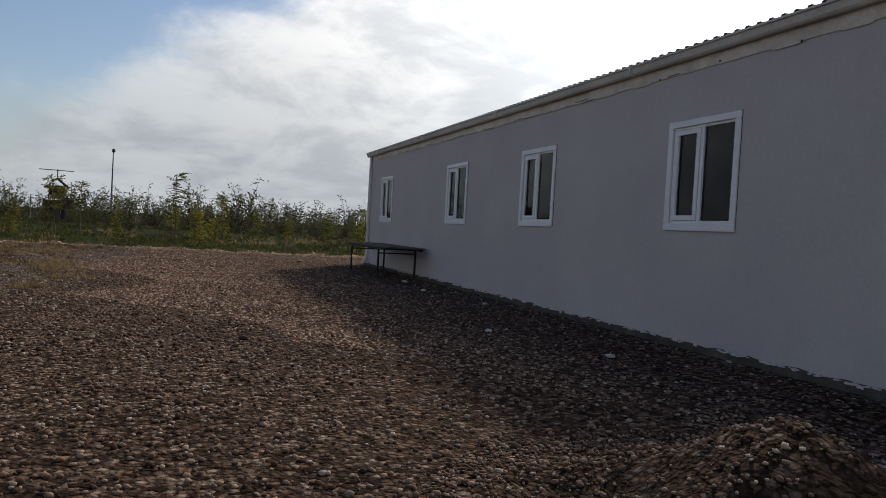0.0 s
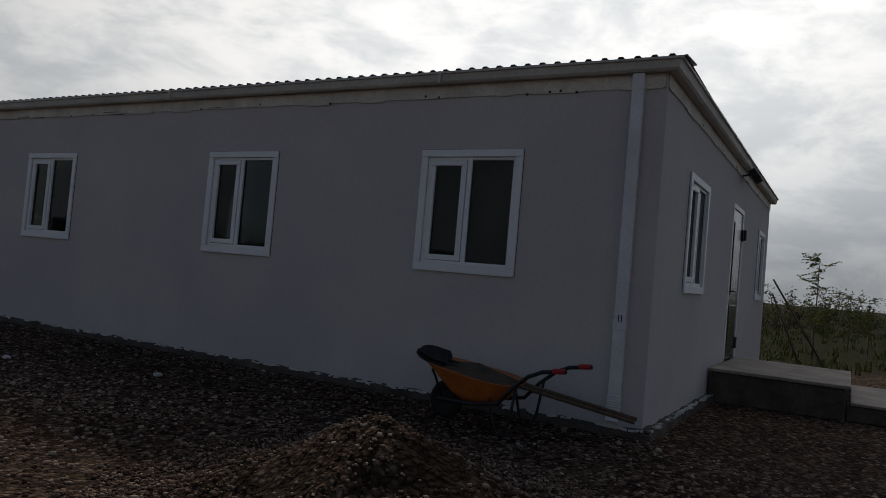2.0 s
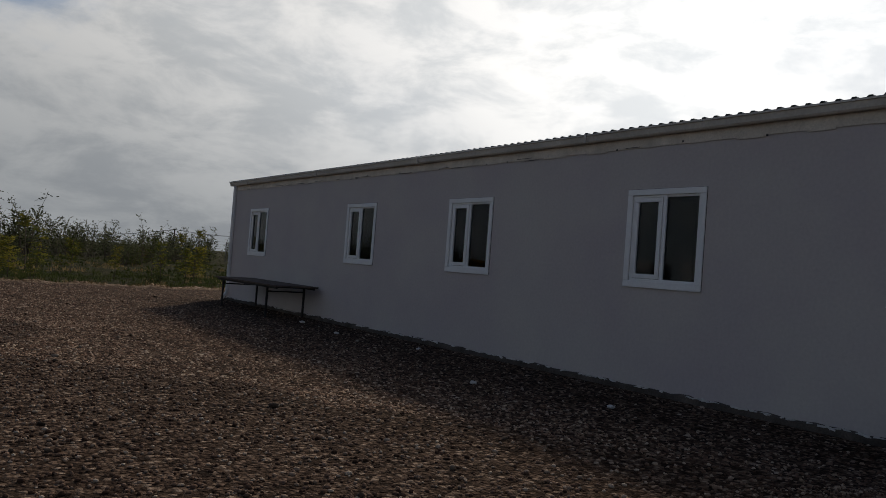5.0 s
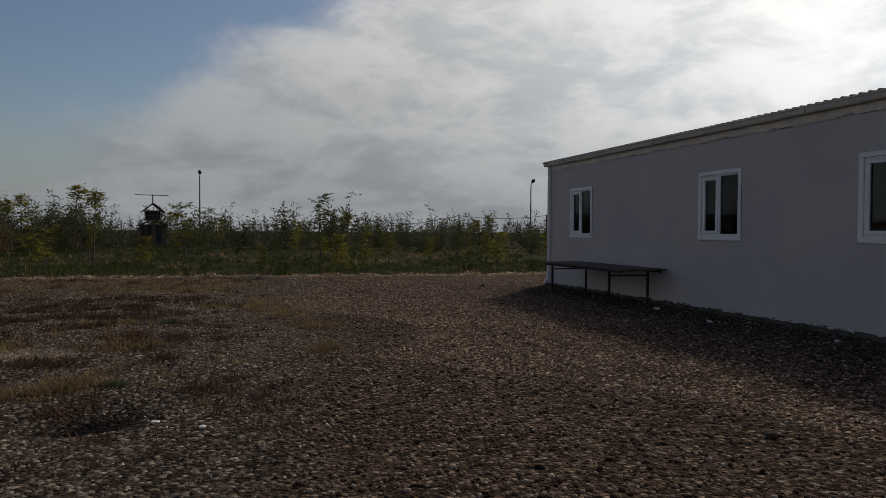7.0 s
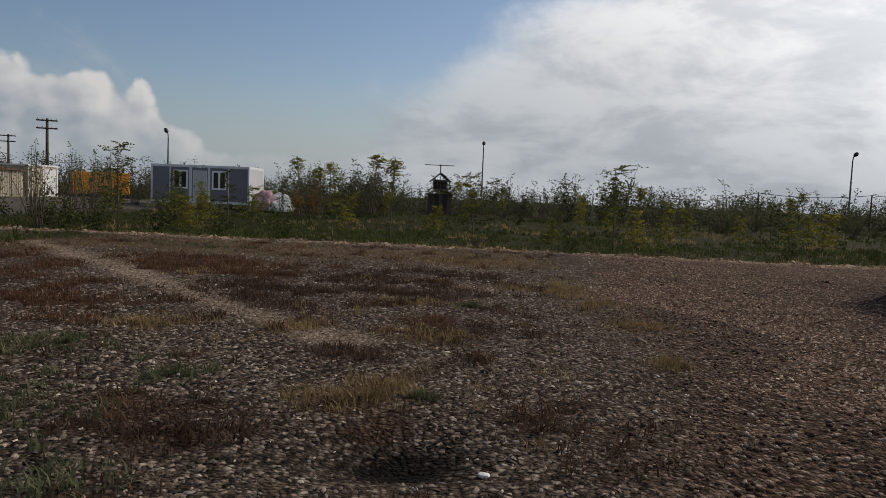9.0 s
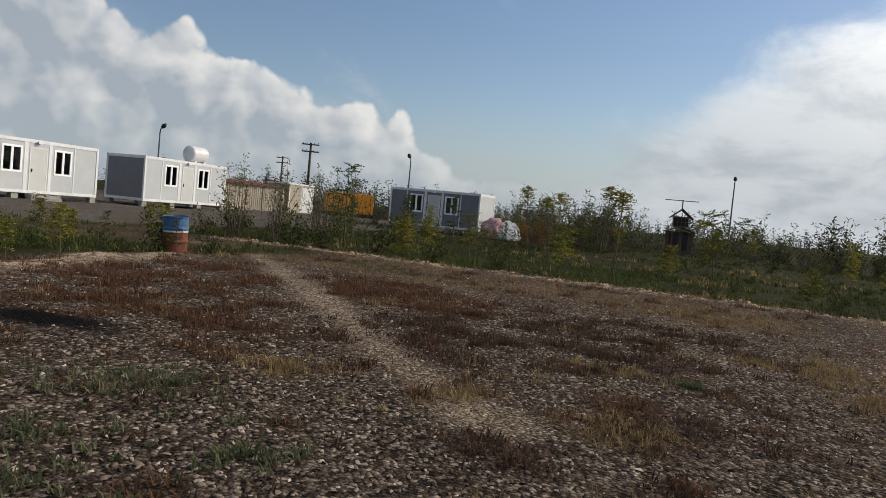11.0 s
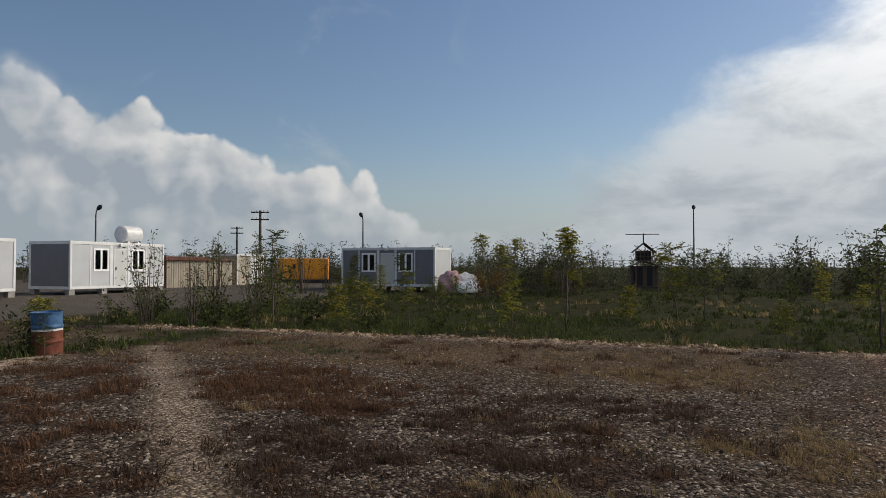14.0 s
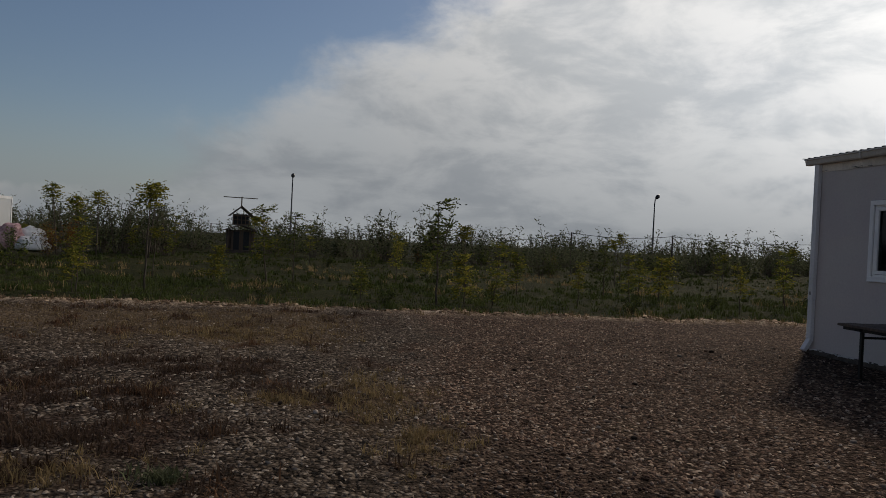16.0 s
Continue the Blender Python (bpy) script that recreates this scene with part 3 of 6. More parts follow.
    col = mix(at("trail"), col, trail)
    col = mix(at("field"), col, field)
    col = mix(at("road"), col, road)
    col = mix(at("bank"), col, bank)
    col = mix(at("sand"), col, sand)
    col = mix(at("burnt_shade"), col, burnt_shade)
    shade = ramp(big, (0.3, (0.74, 0.72, 0.70)), (0.7, (1.1, 1.1, 1.1)))
    col = mix(1.0, col, shade, "MULTIPLY")
    grit = ramp(fine, (0.3, (0.72, 0.72, 0.72)), (0.7, (1.15, 1.15, 1.15)))
    col = mix(1.0, col, grit, "MULTIPLY")
    # shade in the gaps between the stones, painted into the colour
    gap_shade = ramp(cells.outputs["Distance"], (0.25, (1.25, 1.25, 1.25)), (0.62, (0.50, 0.47, 0.44)))
    col = mix(0.85, col, gap_shade, "MULTIPLY")
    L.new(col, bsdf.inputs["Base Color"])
    bsdf.inputs["Roughness"].default_value = 0.97
    bsdf.inputs["Specular IOR Level"].default_value = 0.04
    # relief of the packed stones
    inv = N.new("ShaderNodeMath")
    inv.operation = "SUBTRACT"
    inv.inputs[0].default_value = 1.0
    L.new(cells.outputs["Distance"], inv.inputs[1])
    add = N.new("ShaderNodeMath")
    add.operation = "MULTIPLY_ADD"
    L.new(cells2.outputs["Distance"], add.inputs[0])
    add.inputs[1].default_value = -0.5
    L.new(inv.outputs[0], add.inputs[2])
    add2 = N.new("ShaderNodeMath")
    add2.operation = "MULTIPLY_ADD"
    L.new(fine, add2.inputs[0])
    add2.inputs[1].default_value = 0.5
    L.new(add.outputs[0], add2.inputs[2])
    b = N.new("ShaderNodeBump")
    b.inputs["Strength"].default_value, b.inputs["Distance"].default_value = 0.9, 0.03
    L.new(add2.outputs[0], b.inputs["Height"])
    L.new(b.outputs[0], bsdf.inputs["Normal"])
    return m


def stretch_axis(lo, hi, step, far):
    core = np.arange(lo, hi + 1e-6, step)
    out, d, s = [], 0.0, step
    while d < far:
        s *= 1.2
        d += s
        out.append(d)
    out = np.array(out)
    return np.concatenate([lo - out[::-1], core, hi + out])


def ground():
    xs, ys = stretch_axis(-24.0, 2.0, 0.2, 2400), stretch_axis(-3.0, 26.0, 0.2, 2400)
    # a finer lie of the land about the heap
    xs = np.unique(np.concatenate([xs, np.arange(PILE[0] - 1.4, PILE[0] + 1.3, 0.06)]).round(4))
    ys = np.unique(np.concatenate([ys, np.arange(PILE[1] - 1.3, PILE[1] + 1.4, 0.06)]).round(4))
    X, Y = np.meshgrid(xs, ys)
    Z = ground_height(X, Y)
    nx, ny = len(xs), len(ys)
    i = np.arange(ny - 1)[:, None] * nx + np.arange(nx - 1)[None, :]
    faces = np.stack([i, i + 1, i + 1 + nx, i + nx], -1).reshape(-1, 4)
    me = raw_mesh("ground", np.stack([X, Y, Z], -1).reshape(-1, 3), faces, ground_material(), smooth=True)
    for key, v in zone_masks(X.ravel(), Y.ravel()).items():
        me.attributes.new(key, "FLOAT", "POINT").data.foreach_set("value", v.astype(np.float32))
    tagged(new("ground", me), "gravel yard running into rough grassy land", "ground", kind="structure")


def pebble_material(name, stops):
    m = bpy.data.materials.new(name)
    m.use_nodes = True
    N, L = m.node_tree.nodes, m.node_tree.links
    bsdf = N["Principled BSDF"]
    g = N.new("ShaderNodeNewGeometry")
    r = N.new("ShaderNodeValToRGB")
    L.new(g.outputs["Random Per Island"], r.inputs[0])
    e = r.color_ramp.elements
    while len(e) < len(stops):
        e.new(0.5)
    for k, (p, c) in zip(e, stops):
        k.position, k.color = p, (*c, 1)
    co = N.new("ShaderNodeTexCoord")
    t = N.new("ShaderNodeTexNoise")
    L.new(co.outputs["Object"], t.inputs["Vector"])
    t.inputs["Scale"].default_value, t.inputs["Detail"].default_value = 60.0, 5
    mr = N.new("ShaderNodeMapRange")
    L.new(t.outputs[0], mr.inputs[0])
    mr.inputs[1].default_value, mr.inputs[2].default_value, mr.inputs[3].default_value, mr.inputs[4].default_value = 0.3, 0.7, 0.7, 1.2
    h = N.new("ShaderNodeHueSaturation")
    L.new(r.outputs[0], h.inputs["Color"])
    L.new(mr.outputs[0], h.inputs["Value"])
    L.new(h.outputs[0], bsdf.inputs["Base Color"])
    b = N.new("ShaderNodeBump")
    b.inputs["Strength"].default_value, b.inputs["Distance"].default_value = 0.5, 0.006
    L.new(t.outputs[0], b.inputs["Height"])
    L.new(b.outputs[0], bsdf.inputs["Normal"])
    bsdf.inputs["Roughness"].default_value = 0.92
    bsdf.inputs["Specular IOR Level"].default_value = 0.08
    return m


def icosphere():
    bm = bmesh.new()
    bmesh.ops.create_icosphere(bm, subdivisions=1, radius=1.0)
    v = np.array([p.co[:] for p in bm.verts])
    f = np.array([[q.index for q in p.verts] for p in bm.faces])
    bm.free()
    return v, f


def half_stone():
    """The visible upper part of a bedded stone: a rounded ridge."""
    v = np.array([(0.95, 0.55, 0), (-0.8, 0.7, 0), (-1, -0.55, 0), (0.75, -0.75, 0), (0.5, 0.05, 0.95), (-0.45, -0.02, 1.05)], float)
    return v * 1.05, np.array([(0, 1, 5), (0, 5, 4), (2, 3, 4), (2, 4, 5), (3, 0, 4), (1, 2, 5)])


def pebbles(name, xy, sizes, mat, label, seed, sink=0.25, coarse=False):
    r = np.random.RandomState(seed)
    base, tri = half_stone() if coarse else icosphere()
    n = len(xy)
    z = ground_height(xy[:, 0], xy[:, 1])
    ax = sizes[:, None] * np.stack([r.uniform(0.8, 1.25, n), r.uniform(0.6, 1.0, n), r.uniform(0.4, 0.75, n)], -1)
    v = base[None] * (1 + r.uniform(-0.2, 0.2, (n, len(base), 1))) * ax[:, None, :]
    a, t = r.uniform(0, 6.283, n), r.normal(0, 0.35, n)
    y2, z2 = v[..., 1] * np.cos(t)[:, None] - v[..., 2] * np.sin(t)[:, None], v[..., 1] * np.sin(t)[:, None] + v[..., 2] * np.cos(t)[:, None]
    X = v[..., 0] * np.cos(a)[:, None] - y2 * np.sin(a)[:, None] + xy[:, 0, None]
    Y = v[..., 0] * np.sin(a)[:, None] + y2 * np.cos(a)[:, None] + xy[:, 1, None]
    Z = z2 + (z + ax[:, 2] * (0.12 if coarse else 1 - 2 * sink))[:, None]
    faces = (tri[None] + (np.arange(n) * len(base))[:, None, None]).reshape(-1, 3)
    me = raw_mesh(name, np.stack([X, Y, Z], -1).reshape(-1, 3), faces, mat, smooth=True)
    return tagged(new(name, me), label, "gravel", kind="stuff")


def scatter_gravel():
    r = np.random.RandomState(11)

    def sample(n, x0, x1, y0, y1, keep):
        out = np.zeros((0, 2))
        while len(out) < n:
            p = np.stack([r.uniform(x0, x1, 4 * n), r.uniform(y0, y1, 4 * n)], -1)
            out = np.concatenate([out, p[r.uniform(0, 1, len(p)) < keep(p[:, 0], p[:, 1])]])
        return out[:n]

    def red(x, y):
        z = zone_masks(x, y)
        free = (np.hypot(x - PILE[0], y - PILE[1]) > 0.5) & (x < -0.12)
        return z["drive"] * free * (1 - z["sand"]) * (1 - z["bank"]) * (1 - 0.6 * smoothstep(-2.8, -1.4, x))  # thinner by the wall

    def grey(x, y):
        z = zone_masks(x, y)
        return (1 - z["drive"]) * (1 - z["field"]) * (1 - 0.8 * z["rust"]) * (1 - 0.7 * z["dusk"]) * (1 - 0.5 * z["tan"]) * (1 - 0.5 * z["trail"]) * (1 - z["burnt_shade"]) * (1 - z["bank"])

    tan = pebble_material("tan_pebble", [(0, (0.040, 0.023, 0.016)), (0.3, (0.128, 0.076, 0.053)), (0.6, (0.212, 0.136, 0.097)), (0.85, (0.31, 0.225, 0.165)), (1, (0.46, 0.37, 0.29))])
    gry = pebble_material("grey_pebble", [(0, (0.0302, 0.0218, 0.0168)), (0.35, (0.0983, 0.0731, 0.0563)), (0.7, (0.1882, 0.1470, 0.1151)), (0.94, (0.3024, 0.2478, 0.2016)), (1, (0.4368, 0.3780, 0.3192))])

    def dist(x, y):
        return np.minimum.reduce([np.hypot(x - a, y - b) for a, b in ((-4.6, 1.3), (-5.6, 3.0), (-7.0, 5.8), (-8.6, 7.4), (-8.4, 12.0), (-10.5, 12.0))])

    close = lambda x, y: np.minimum(1, (2.6 / np.maximum(dist(x, y), 0.1)) ** 1.25)
    near = lambda x, y: (dist(x, y) < 2.7) * 1.0
    beyond = lambda x, y: (dist(x, y) >= 2.7) * close(x, y)
    p = sample(8500, -8.5, 0, -2.2, 15, lambda x, y: red(x, y) * near(x, y))
    pebbles("drive_gravel", p, 0.008 + 0.020 * r.beta(2, 3, len(p)), tan, "reddish tan river gravel spread on the drive", 1)
    p = sample(32000, -9, -0.1, -2.5, 23.7, lambda x, y: red(x, y) * beyond(x, y))
    pebbles("far_drive_gravel", p, 0.008 + 0.020 * r.beta(2, 3, len(p)), tan, "reddish tan river gravel further along the drive", 5, coarse=True)
    p = sample(9500, -15, -6.5, -2, 16, lambda x, y: grey(x, y) * near(x, y))
    pebbles("grey_gravel", p, 0.008 + 0.018 * r.beta(2, 3.4, len(p)), gry, "grey crushed gravel among the weeds", 2, coarse=True)
    p = sample(20000, -22, -6.5, -2, 23.7, lambda x, y: grey(x, y) * beyond(x, y))
    pebbles("far_grey_gravel", p, 0.010 + 0.021 * r.beta(2, 3, len(p)), gry, "grey crushed gravel among the weeds further off", 6, coarse=True)
    a, d = r.uniform(0, 6.283, 12000), 1.5 * np.sqrt(r.uniform(0, 1, 12000))
    p = np.stack([PILE[0] + d * np.cos(a), PILE[1] + d * np.sin(a)], -1)
    z = zone_masks(p[:, 0], p[:, 1])
    p = p[r.uniform(0, 1, len(p)) > z["sand"] * 0.95][:6500]
    pebbles("gravel_heap", p, 0.006 + 0.013 * r.beta(2, 4, len(p)), tan, "heap of loose tan gravel and sandy soil", 3, sink=0.2)
    p = sample(1500, -26, 10, 23.2, 24.8, lambda x, y: zone_masks(x, y)["bank"] ** 2 * (0.15 + (wave_noise(x, y, 1.9, 57) > 0.1)))
    clod = pebble_material("soil_clod", [(0, (0.07, 0.042, 0.026)), (0.5, (0.20, 0.135, 0.088)), (1, (0.50, 0.37, 0.26))])
    pebbles("bank_clods", p, 0.02 + 0.07 * r.beta(1.5, 4, len(p)), clod, "crumbled clods of pale soil along the bank", 8, coarse=True)
    p = sample(170, -9, -0.2, -1, 20, lambda x, y: (np.hypot(x - PILE[0], y - PILE[1]) > 1.3) * 1.0)
    pebbles("large_stones", p, 0.022 + 0.028 * r.beta(2, 4, len(p)), gry, "larger loose stones lying on the gravel", 4)


# ---- the house ----
LEN, HIGH, TOPWALL = 19.45, 3.35, 3.10
SLOPE = -0.035  # the end wall runs a little out of square
SIDE = 8.95
SIDE_ANG = math.degrees(math.atan(SLOPE))


def window(house, u0, u1, z0, z1, m, open_in="left", curtain=False):
    """A white two-leaf window in a wall whose face is the plane w = 0 of m; u runs along the wall to the right as seen from outside."""
    root = Build()
    t, fr = 0.075, 0.05  # outer trim
    root.box(u0, u1, -0.022, 0.006, z0, z0 + t).box(u0, u1, -0.022, 0.006, z1 - t, z1)
    root.box(u0, u0 + t, -0.022, 0.006, z0 + t, z1 - t).box(u1 - t, u1, -0.022, 0.006, z0 + t, z1 - t)
    win = root.make("window", PVC, house, m, bevel=0.006)
    b = Build()
    a0, a1, c0, c1 = u0 + t, u1 - t, z0 + t, z1 - t
    mid = a0 + (a1 - a0) * 0.47
    d0, d1 = 0.004, 0.055
    b.box(a0, a1, d0, d1, c0, c0 + 0.03).box(a0, a1, d0, d1, c1 - 0.03, c1)
    b.box(a0, a0 + 0.03, d0, d1, c0, c1).box(a1 - 0.03, a1, d0, d1, c0, c1)
    b.box(mid - 0.005, mid + 0.045, d0 - 0.004, d1, c0, c1)
    # the opening leaf stands a little proud
    s0, s1, q0, q1 = a0 + 0.034, mid - 0.012, c0 + 0.034, c1 - 0.034
    b.box(s0, s1, d0 - 0.010, d1, q0, q0 + 0.055).box(s0, s1, d0 - 0.010, d1, q1 - 0.055, q1)
    b.box(s0, s0 + 0.055, d0 - 0.010, d1, q0 + 0.055, q1 - 0.055).box(s1 - 0.060, s1, d0 - 0.010, d1, q0 + 0.055, q1 - 0.055)
    f = b.make("frame", PVC, win, bevel=0.005)
    s = Build().box(u0 - 0.004, u1 + 0.004, -0.028, 0.0, z0 - 0.010, z0).make("sill", PVC, win, bevel=0.005)
    g = Build().box(s0 - 0.006, s1 + 0.006, 0.030, 0.034, q0 - 0.006, q0 + 0.006).box(s0 - 0.006, s1 + 0.006, 0.030, 0.034, q1 - 0.006, q1 + 0.006)
    g.box(s0 - 0.006, s0 + 0.004, 0.030, 0.034, q0, q1).box(s1 - 0.004, s1 + 0.006, 0.030, 0.034, q0, q1)
    e = 0.005  # the dark joint round the trim
    g.box(u0 - e, u1 + e, -0.004, 0.004, z1, z1 + e).box(u1, u1 + e, -0.004, 0.004, z0, z1).box(u0 - e, u0, -0.004, 0.004, z0, z1)
    for x0, x1, y0, y1 in ((s0 + 0.055, s1 - 0.06, q0 + 0.055, q1 - 0.055), (mid + 0.045, a1 - 0.03, c0 + 0.03, c1 - 0.03)):
        g.box(x0, x0 + 0.006, 0.022, 0.025, y0, y1).box(x1 - 0.006, x1, 0.022, 0.025, y0, y1).box(x0 + 0.006, x1 - 0.006, 0.022, 0.025, y0, y0 + 0.006).box(x0 + 0.006, x1 - 0.006, 0.022, 0.025, y1 - 0.006, y1)
    g.make("gasket", BLACK, win)
    for x0, x1 in ((a0 + 0.06, mid - 0.03), (mid + 0.03, a1 - 0.02)):
        p = Build().box(x0, x1, 0.026, 0.030, c0 + 0.02, c1 - 0.02).make("pane", GLASS, win)
        p.visible_shadow = False
    h = Build().box(s1 - 0.042, s1 - 0.022, 0.060, 0.075, (c0 + c1) / 2 - 0.06, (c0 + c1) / 2 + 0.06).make("handle", PVC, win)
    if curtain:
        cv, n = Build(), 40
        w0, w1 = curtain
        pts = [(w0 + (w1 - w0) * i / n, 0.18 + 0.02 * math.sin(i * 1.9) + 0.01 * math.sin(i * 0.7)) for i in range(n + 1)]
        for i in range(n):
            (xa, ya), (xb, yb) = pts[i], pts[i + 1]
            cv.add([(xa, ya, c0 - 0.25), (xb, yb, c0 - 0.25), (xb, yb, c1 + 0.1), (xa, ya, c1 + 0.1)], [(0, 1, 2, 3)])
            cv.add([(xa, ya + 0.004, c0 - 0.25), (xb, yb + 0.004, c0 - 0.25), (xb, yb + 0.004, c1 + 0.1), (xa, ya + 0.004, c1 + 0.1)], [(3, 2, 1, 0)])
        cv.make("curtain", CURTAIN, win, smooth=True)
    return win


def house():
    h = tagged(new("prefab_house"), "long single-storey prefab house with lilac-grey render and white windows", "house")
    zw, zb = (1.318, 2.565), 0.03
    # long front: u runs towards -y when seen from outside
    front = Matrix.Translation((0, LEN, 0)) @ Matrix.Rotation(radians(-90), 4, "Z")
    U = lambda y: LEN - y
    wins = [(1.32, 2.46), (4.43, 5.56), (8.22, 9.36), (11.73, 12.88), (16.97, 18.13)]
    holes = [(U(b) + 0.05, U(a) - 0.05, zw[0] + 0.05, zw[1] - 0.05) for a, b in wins]
    wall_grid([0, LEN], [zb, HIGH], holes, 0.16, Build()).make("front_wall", RENDER, h, front)
    for i, (a, b) in enumerate(wins):
        window(h, U(b), U(a), zw[0], zw[1], front, curtain=(U(a) - 0.42, U(a) - 0.1) if i in (4,) else None)
    # the near end wall
    side = Matrix.Rotation(radians(SIDE_ANG), 4, "Z")
    L2 = SIDE
    s1, s2, door = (1.22, 2.32), (7.35, 8.3), (4.3, 5.28)
    zd = 0.40
    hs = [(a + 0.05, b - 0.05, zw[0] + 0.05, zw[1] - 0.05) for a, b in (s1, s2)] + [(door[0], door[1], zd - 0.1, 2.6)]
    wall_grid([0.17, L2], [zb, HIGH], hs, 0.16, Build()).make("end_wall", RENDER, h, side)
    for a, b in (s1, s2):
        window(h, a, b, zw[0], zw[1], side)
    Build().add([(0, 0, zb), (0.17, 0, zb), (0.17, 0, HIGH), (0, 0, HIGH), (0.17, 0.16, zb), (0.17, 0.16, HIGH), (0, 0.16, zb), (0, 0.16, HIGH)],
                [(0, 1, 2, 3), (1, 4, 5, 2), (3, 2, 5, 7), (4, 6, 7, 5)]).make("corner_wall", RENDER, h, side)
    # door
    d = Build().box(door[0] - 0.05, door[0] + 0.02, -0.015, 0.1, zd - 0.02, 2.65).box(door[1] - 0.02, door[1] + 0.05, -0.015, 0.1, zd - 0.02, 2.65).box(door[0] + 0.02, door[1] - 0.02, -0.015, 0.1, 2.58, 2.65).make("door", PVC, h, side, bevel=0.006)
    leaf = Build().box(door[0] + 0.025, door[1] - 0.025, 0.0, 0.045, zd + 0.01, 2.575)
    for z0, z1 in ((zd + 0.2, 1.2), (1.35, 2.4)):
        leaf.box(door[0] + 0.18, door[1] - 0.18, -0.012, 0.0, z0, z1)
    leaf.make("leaf", DOOR, d, bevel=0.006)
    Build().tube([(door[0] + 0.12, -0.01, 1.4), (door[0] + 0.12, -0.06, 1.4), (door[0] + 0.24, -0.06, 1.4)], 0.011).make("handle", STEEL_DARK, d)
    for z0 in (0.55, 2.18):
        Build().box(door[1] - 0.06, door[1] + 0.03, -0.03, -0.005, z0, z0 + 0.17).make("hinge", BLACK, d, bevel=0.004)
    # hidden far walls, floor and ceiling close the rooms
    ex, ey = L2 * math.cos(radians(SIDE_ANG)), L2 * math.sin(radians(SIDE_ANG))
    Build().box(ex - 0.16, ex, ey + 0.17, LEN, zb, HIGH).make("back_wall", RENDER, h)
    Build().box(0.165, ex - 0.165, LEN - 0.16, LEN - 0.005, zb, HIGH).make("far_wall", RENDER, h)
    Build().box(0.165, ex - 0.165, 0.17, LEN - 0.165, 0.1, 0.2).make("floor_slab", CONCRETE, h)
    # ceiling and partitions are coloured as dark as the unlit rooms look
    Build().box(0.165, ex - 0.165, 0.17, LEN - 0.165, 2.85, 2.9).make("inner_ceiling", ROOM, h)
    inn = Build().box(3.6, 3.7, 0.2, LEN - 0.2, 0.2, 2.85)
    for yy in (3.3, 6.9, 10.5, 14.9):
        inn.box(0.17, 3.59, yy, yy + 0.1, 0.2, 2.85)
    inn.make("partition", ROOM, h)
    # cream strip under the gutter with cracks and fixing holes
    r = random.Random(5)
    c = Build().box(-0.012, -0.002, 0.02, LEN, TOPWALL + 0.01, 3.24)
    for k in range(26):
        y0 = k * 0.74 + 0.05
        c.box(-0.016, -0.011, y0, y0 + r.uniform(0.12, 0.5), TOPWALL + r.uniform(-0.012, 0.006), TOPWALL + r.uniform(0.02, 0.035))
    c.make("fascia", CREAM, h)
    c = Build().box(0.02, L2 - 0.02, -0.012, -0.002, TOPWALL + 0.01, 3.24)
    for k in range(12):
        x0 = k * 0.74 + 0.05
        c.box(x0, x0 + r.uniform(0.12, 0.5), -0.016, -0.011, TOPWALL + r.uniform(-0.012, 0.006), TOPWALL + r.uniform(0.02, 0.035))
    c.make("fascia", CREAM, h, side)
    holes_ = Build()
    for k in range(40):
        y0, z0 = r.uniform(0.3, LEN - 0.3), TOPWALL + r.uniform(-0.015, 0.03)
        if r.random() < 0.5:
            holes_.box(-0.019, -0.0165, y0, y0 + 0.025, z0, z0 + 0.022)
        else:
            holes_.box(-0.019, -0.0165, y0, y0 + r.uniform(0.1, 0.45), z0, z0 + 0.007)
    tagged(holes_.make("fixing_holes", BLACK, h), kind="stuff")
    holes_ = Build()
    for k in range(18):
        x0, z0 = r.uniform(0.3, L2 - 0.3), TOPWALL + r.uniform(-0.015, 0.03)
        holes_.box(x0, x0 + r.uniform(0.02, 0.14), -0.019, -0.0165, z0, z0 + 0.018)
    tagged(holes_.make("fixing_holes", BLACK, h, side), kind="stuff")
    # gutter: front run and end run meeting in a mitre
    prof = [(0.0, 0.085), (0.006, 0.0), (0.085, -0.005), (0.105, 0.015), (0.120, 0.08), (0.140, 0.085), (0.140, 0.105), (0.112, 0.105), (0.100, 0.018), (0.012, 0.012), (0.008, 0.085)]
    zg = 3.245
    dvec = (math.cos(radians(SIDE_ANG)), math.sin(radians(SIDE_ANG)))
    nvec = (dvec[1], -dvec[0])
    path = [(0, LEN + 0.12, zg, -1, 0), (0, 0, zg, -1, -1), (dvec[0] * (L2 + 0.1), dvec[1] * (L2 + 0.1), zg, *nvec)]
    Build().profile(prof, path, close=True).make("gutter", GUTTER, h)
    for k in range(5):
        y0 = 2.25 + 4.0 * k
        Build().box(-0.146, -0.01, y0, y0 + 0.035, zg - 0.012, zg + 0.108).make("gutter_joint", GUTTER, h)
    # ribbed roof sheets, falling towards the front and the end
    rb, ribs = Build(), []
    y0, pitch = -0.16, 0.15
    n = int((LEN + 0.34) / pitch)
    for k in range(n + 1):
        yb = y0 + k * pitch
        ribs += [(yb, 0), (yb + 0.085, 0), (yb + 0.098, 0.02), (yb + 0.137, 0.02)]
    zr, xr, rise = 3.352, SIDE / 2 + 0.1, 0.16
    v = []
    for yy, dz in ribs:
        v += [(-0.135, yy, zr + dz), (xr, yy, zr + dz + rise), (SIDE + 0.1, yy, zr + dz)]
        v += [(-0.135, yy, zr + dz - 0.008), (xr, yy, zr + dz + rise - 0.008), (SIDE + 0.1, yy, zr + dz - 0.008)]
    f = []
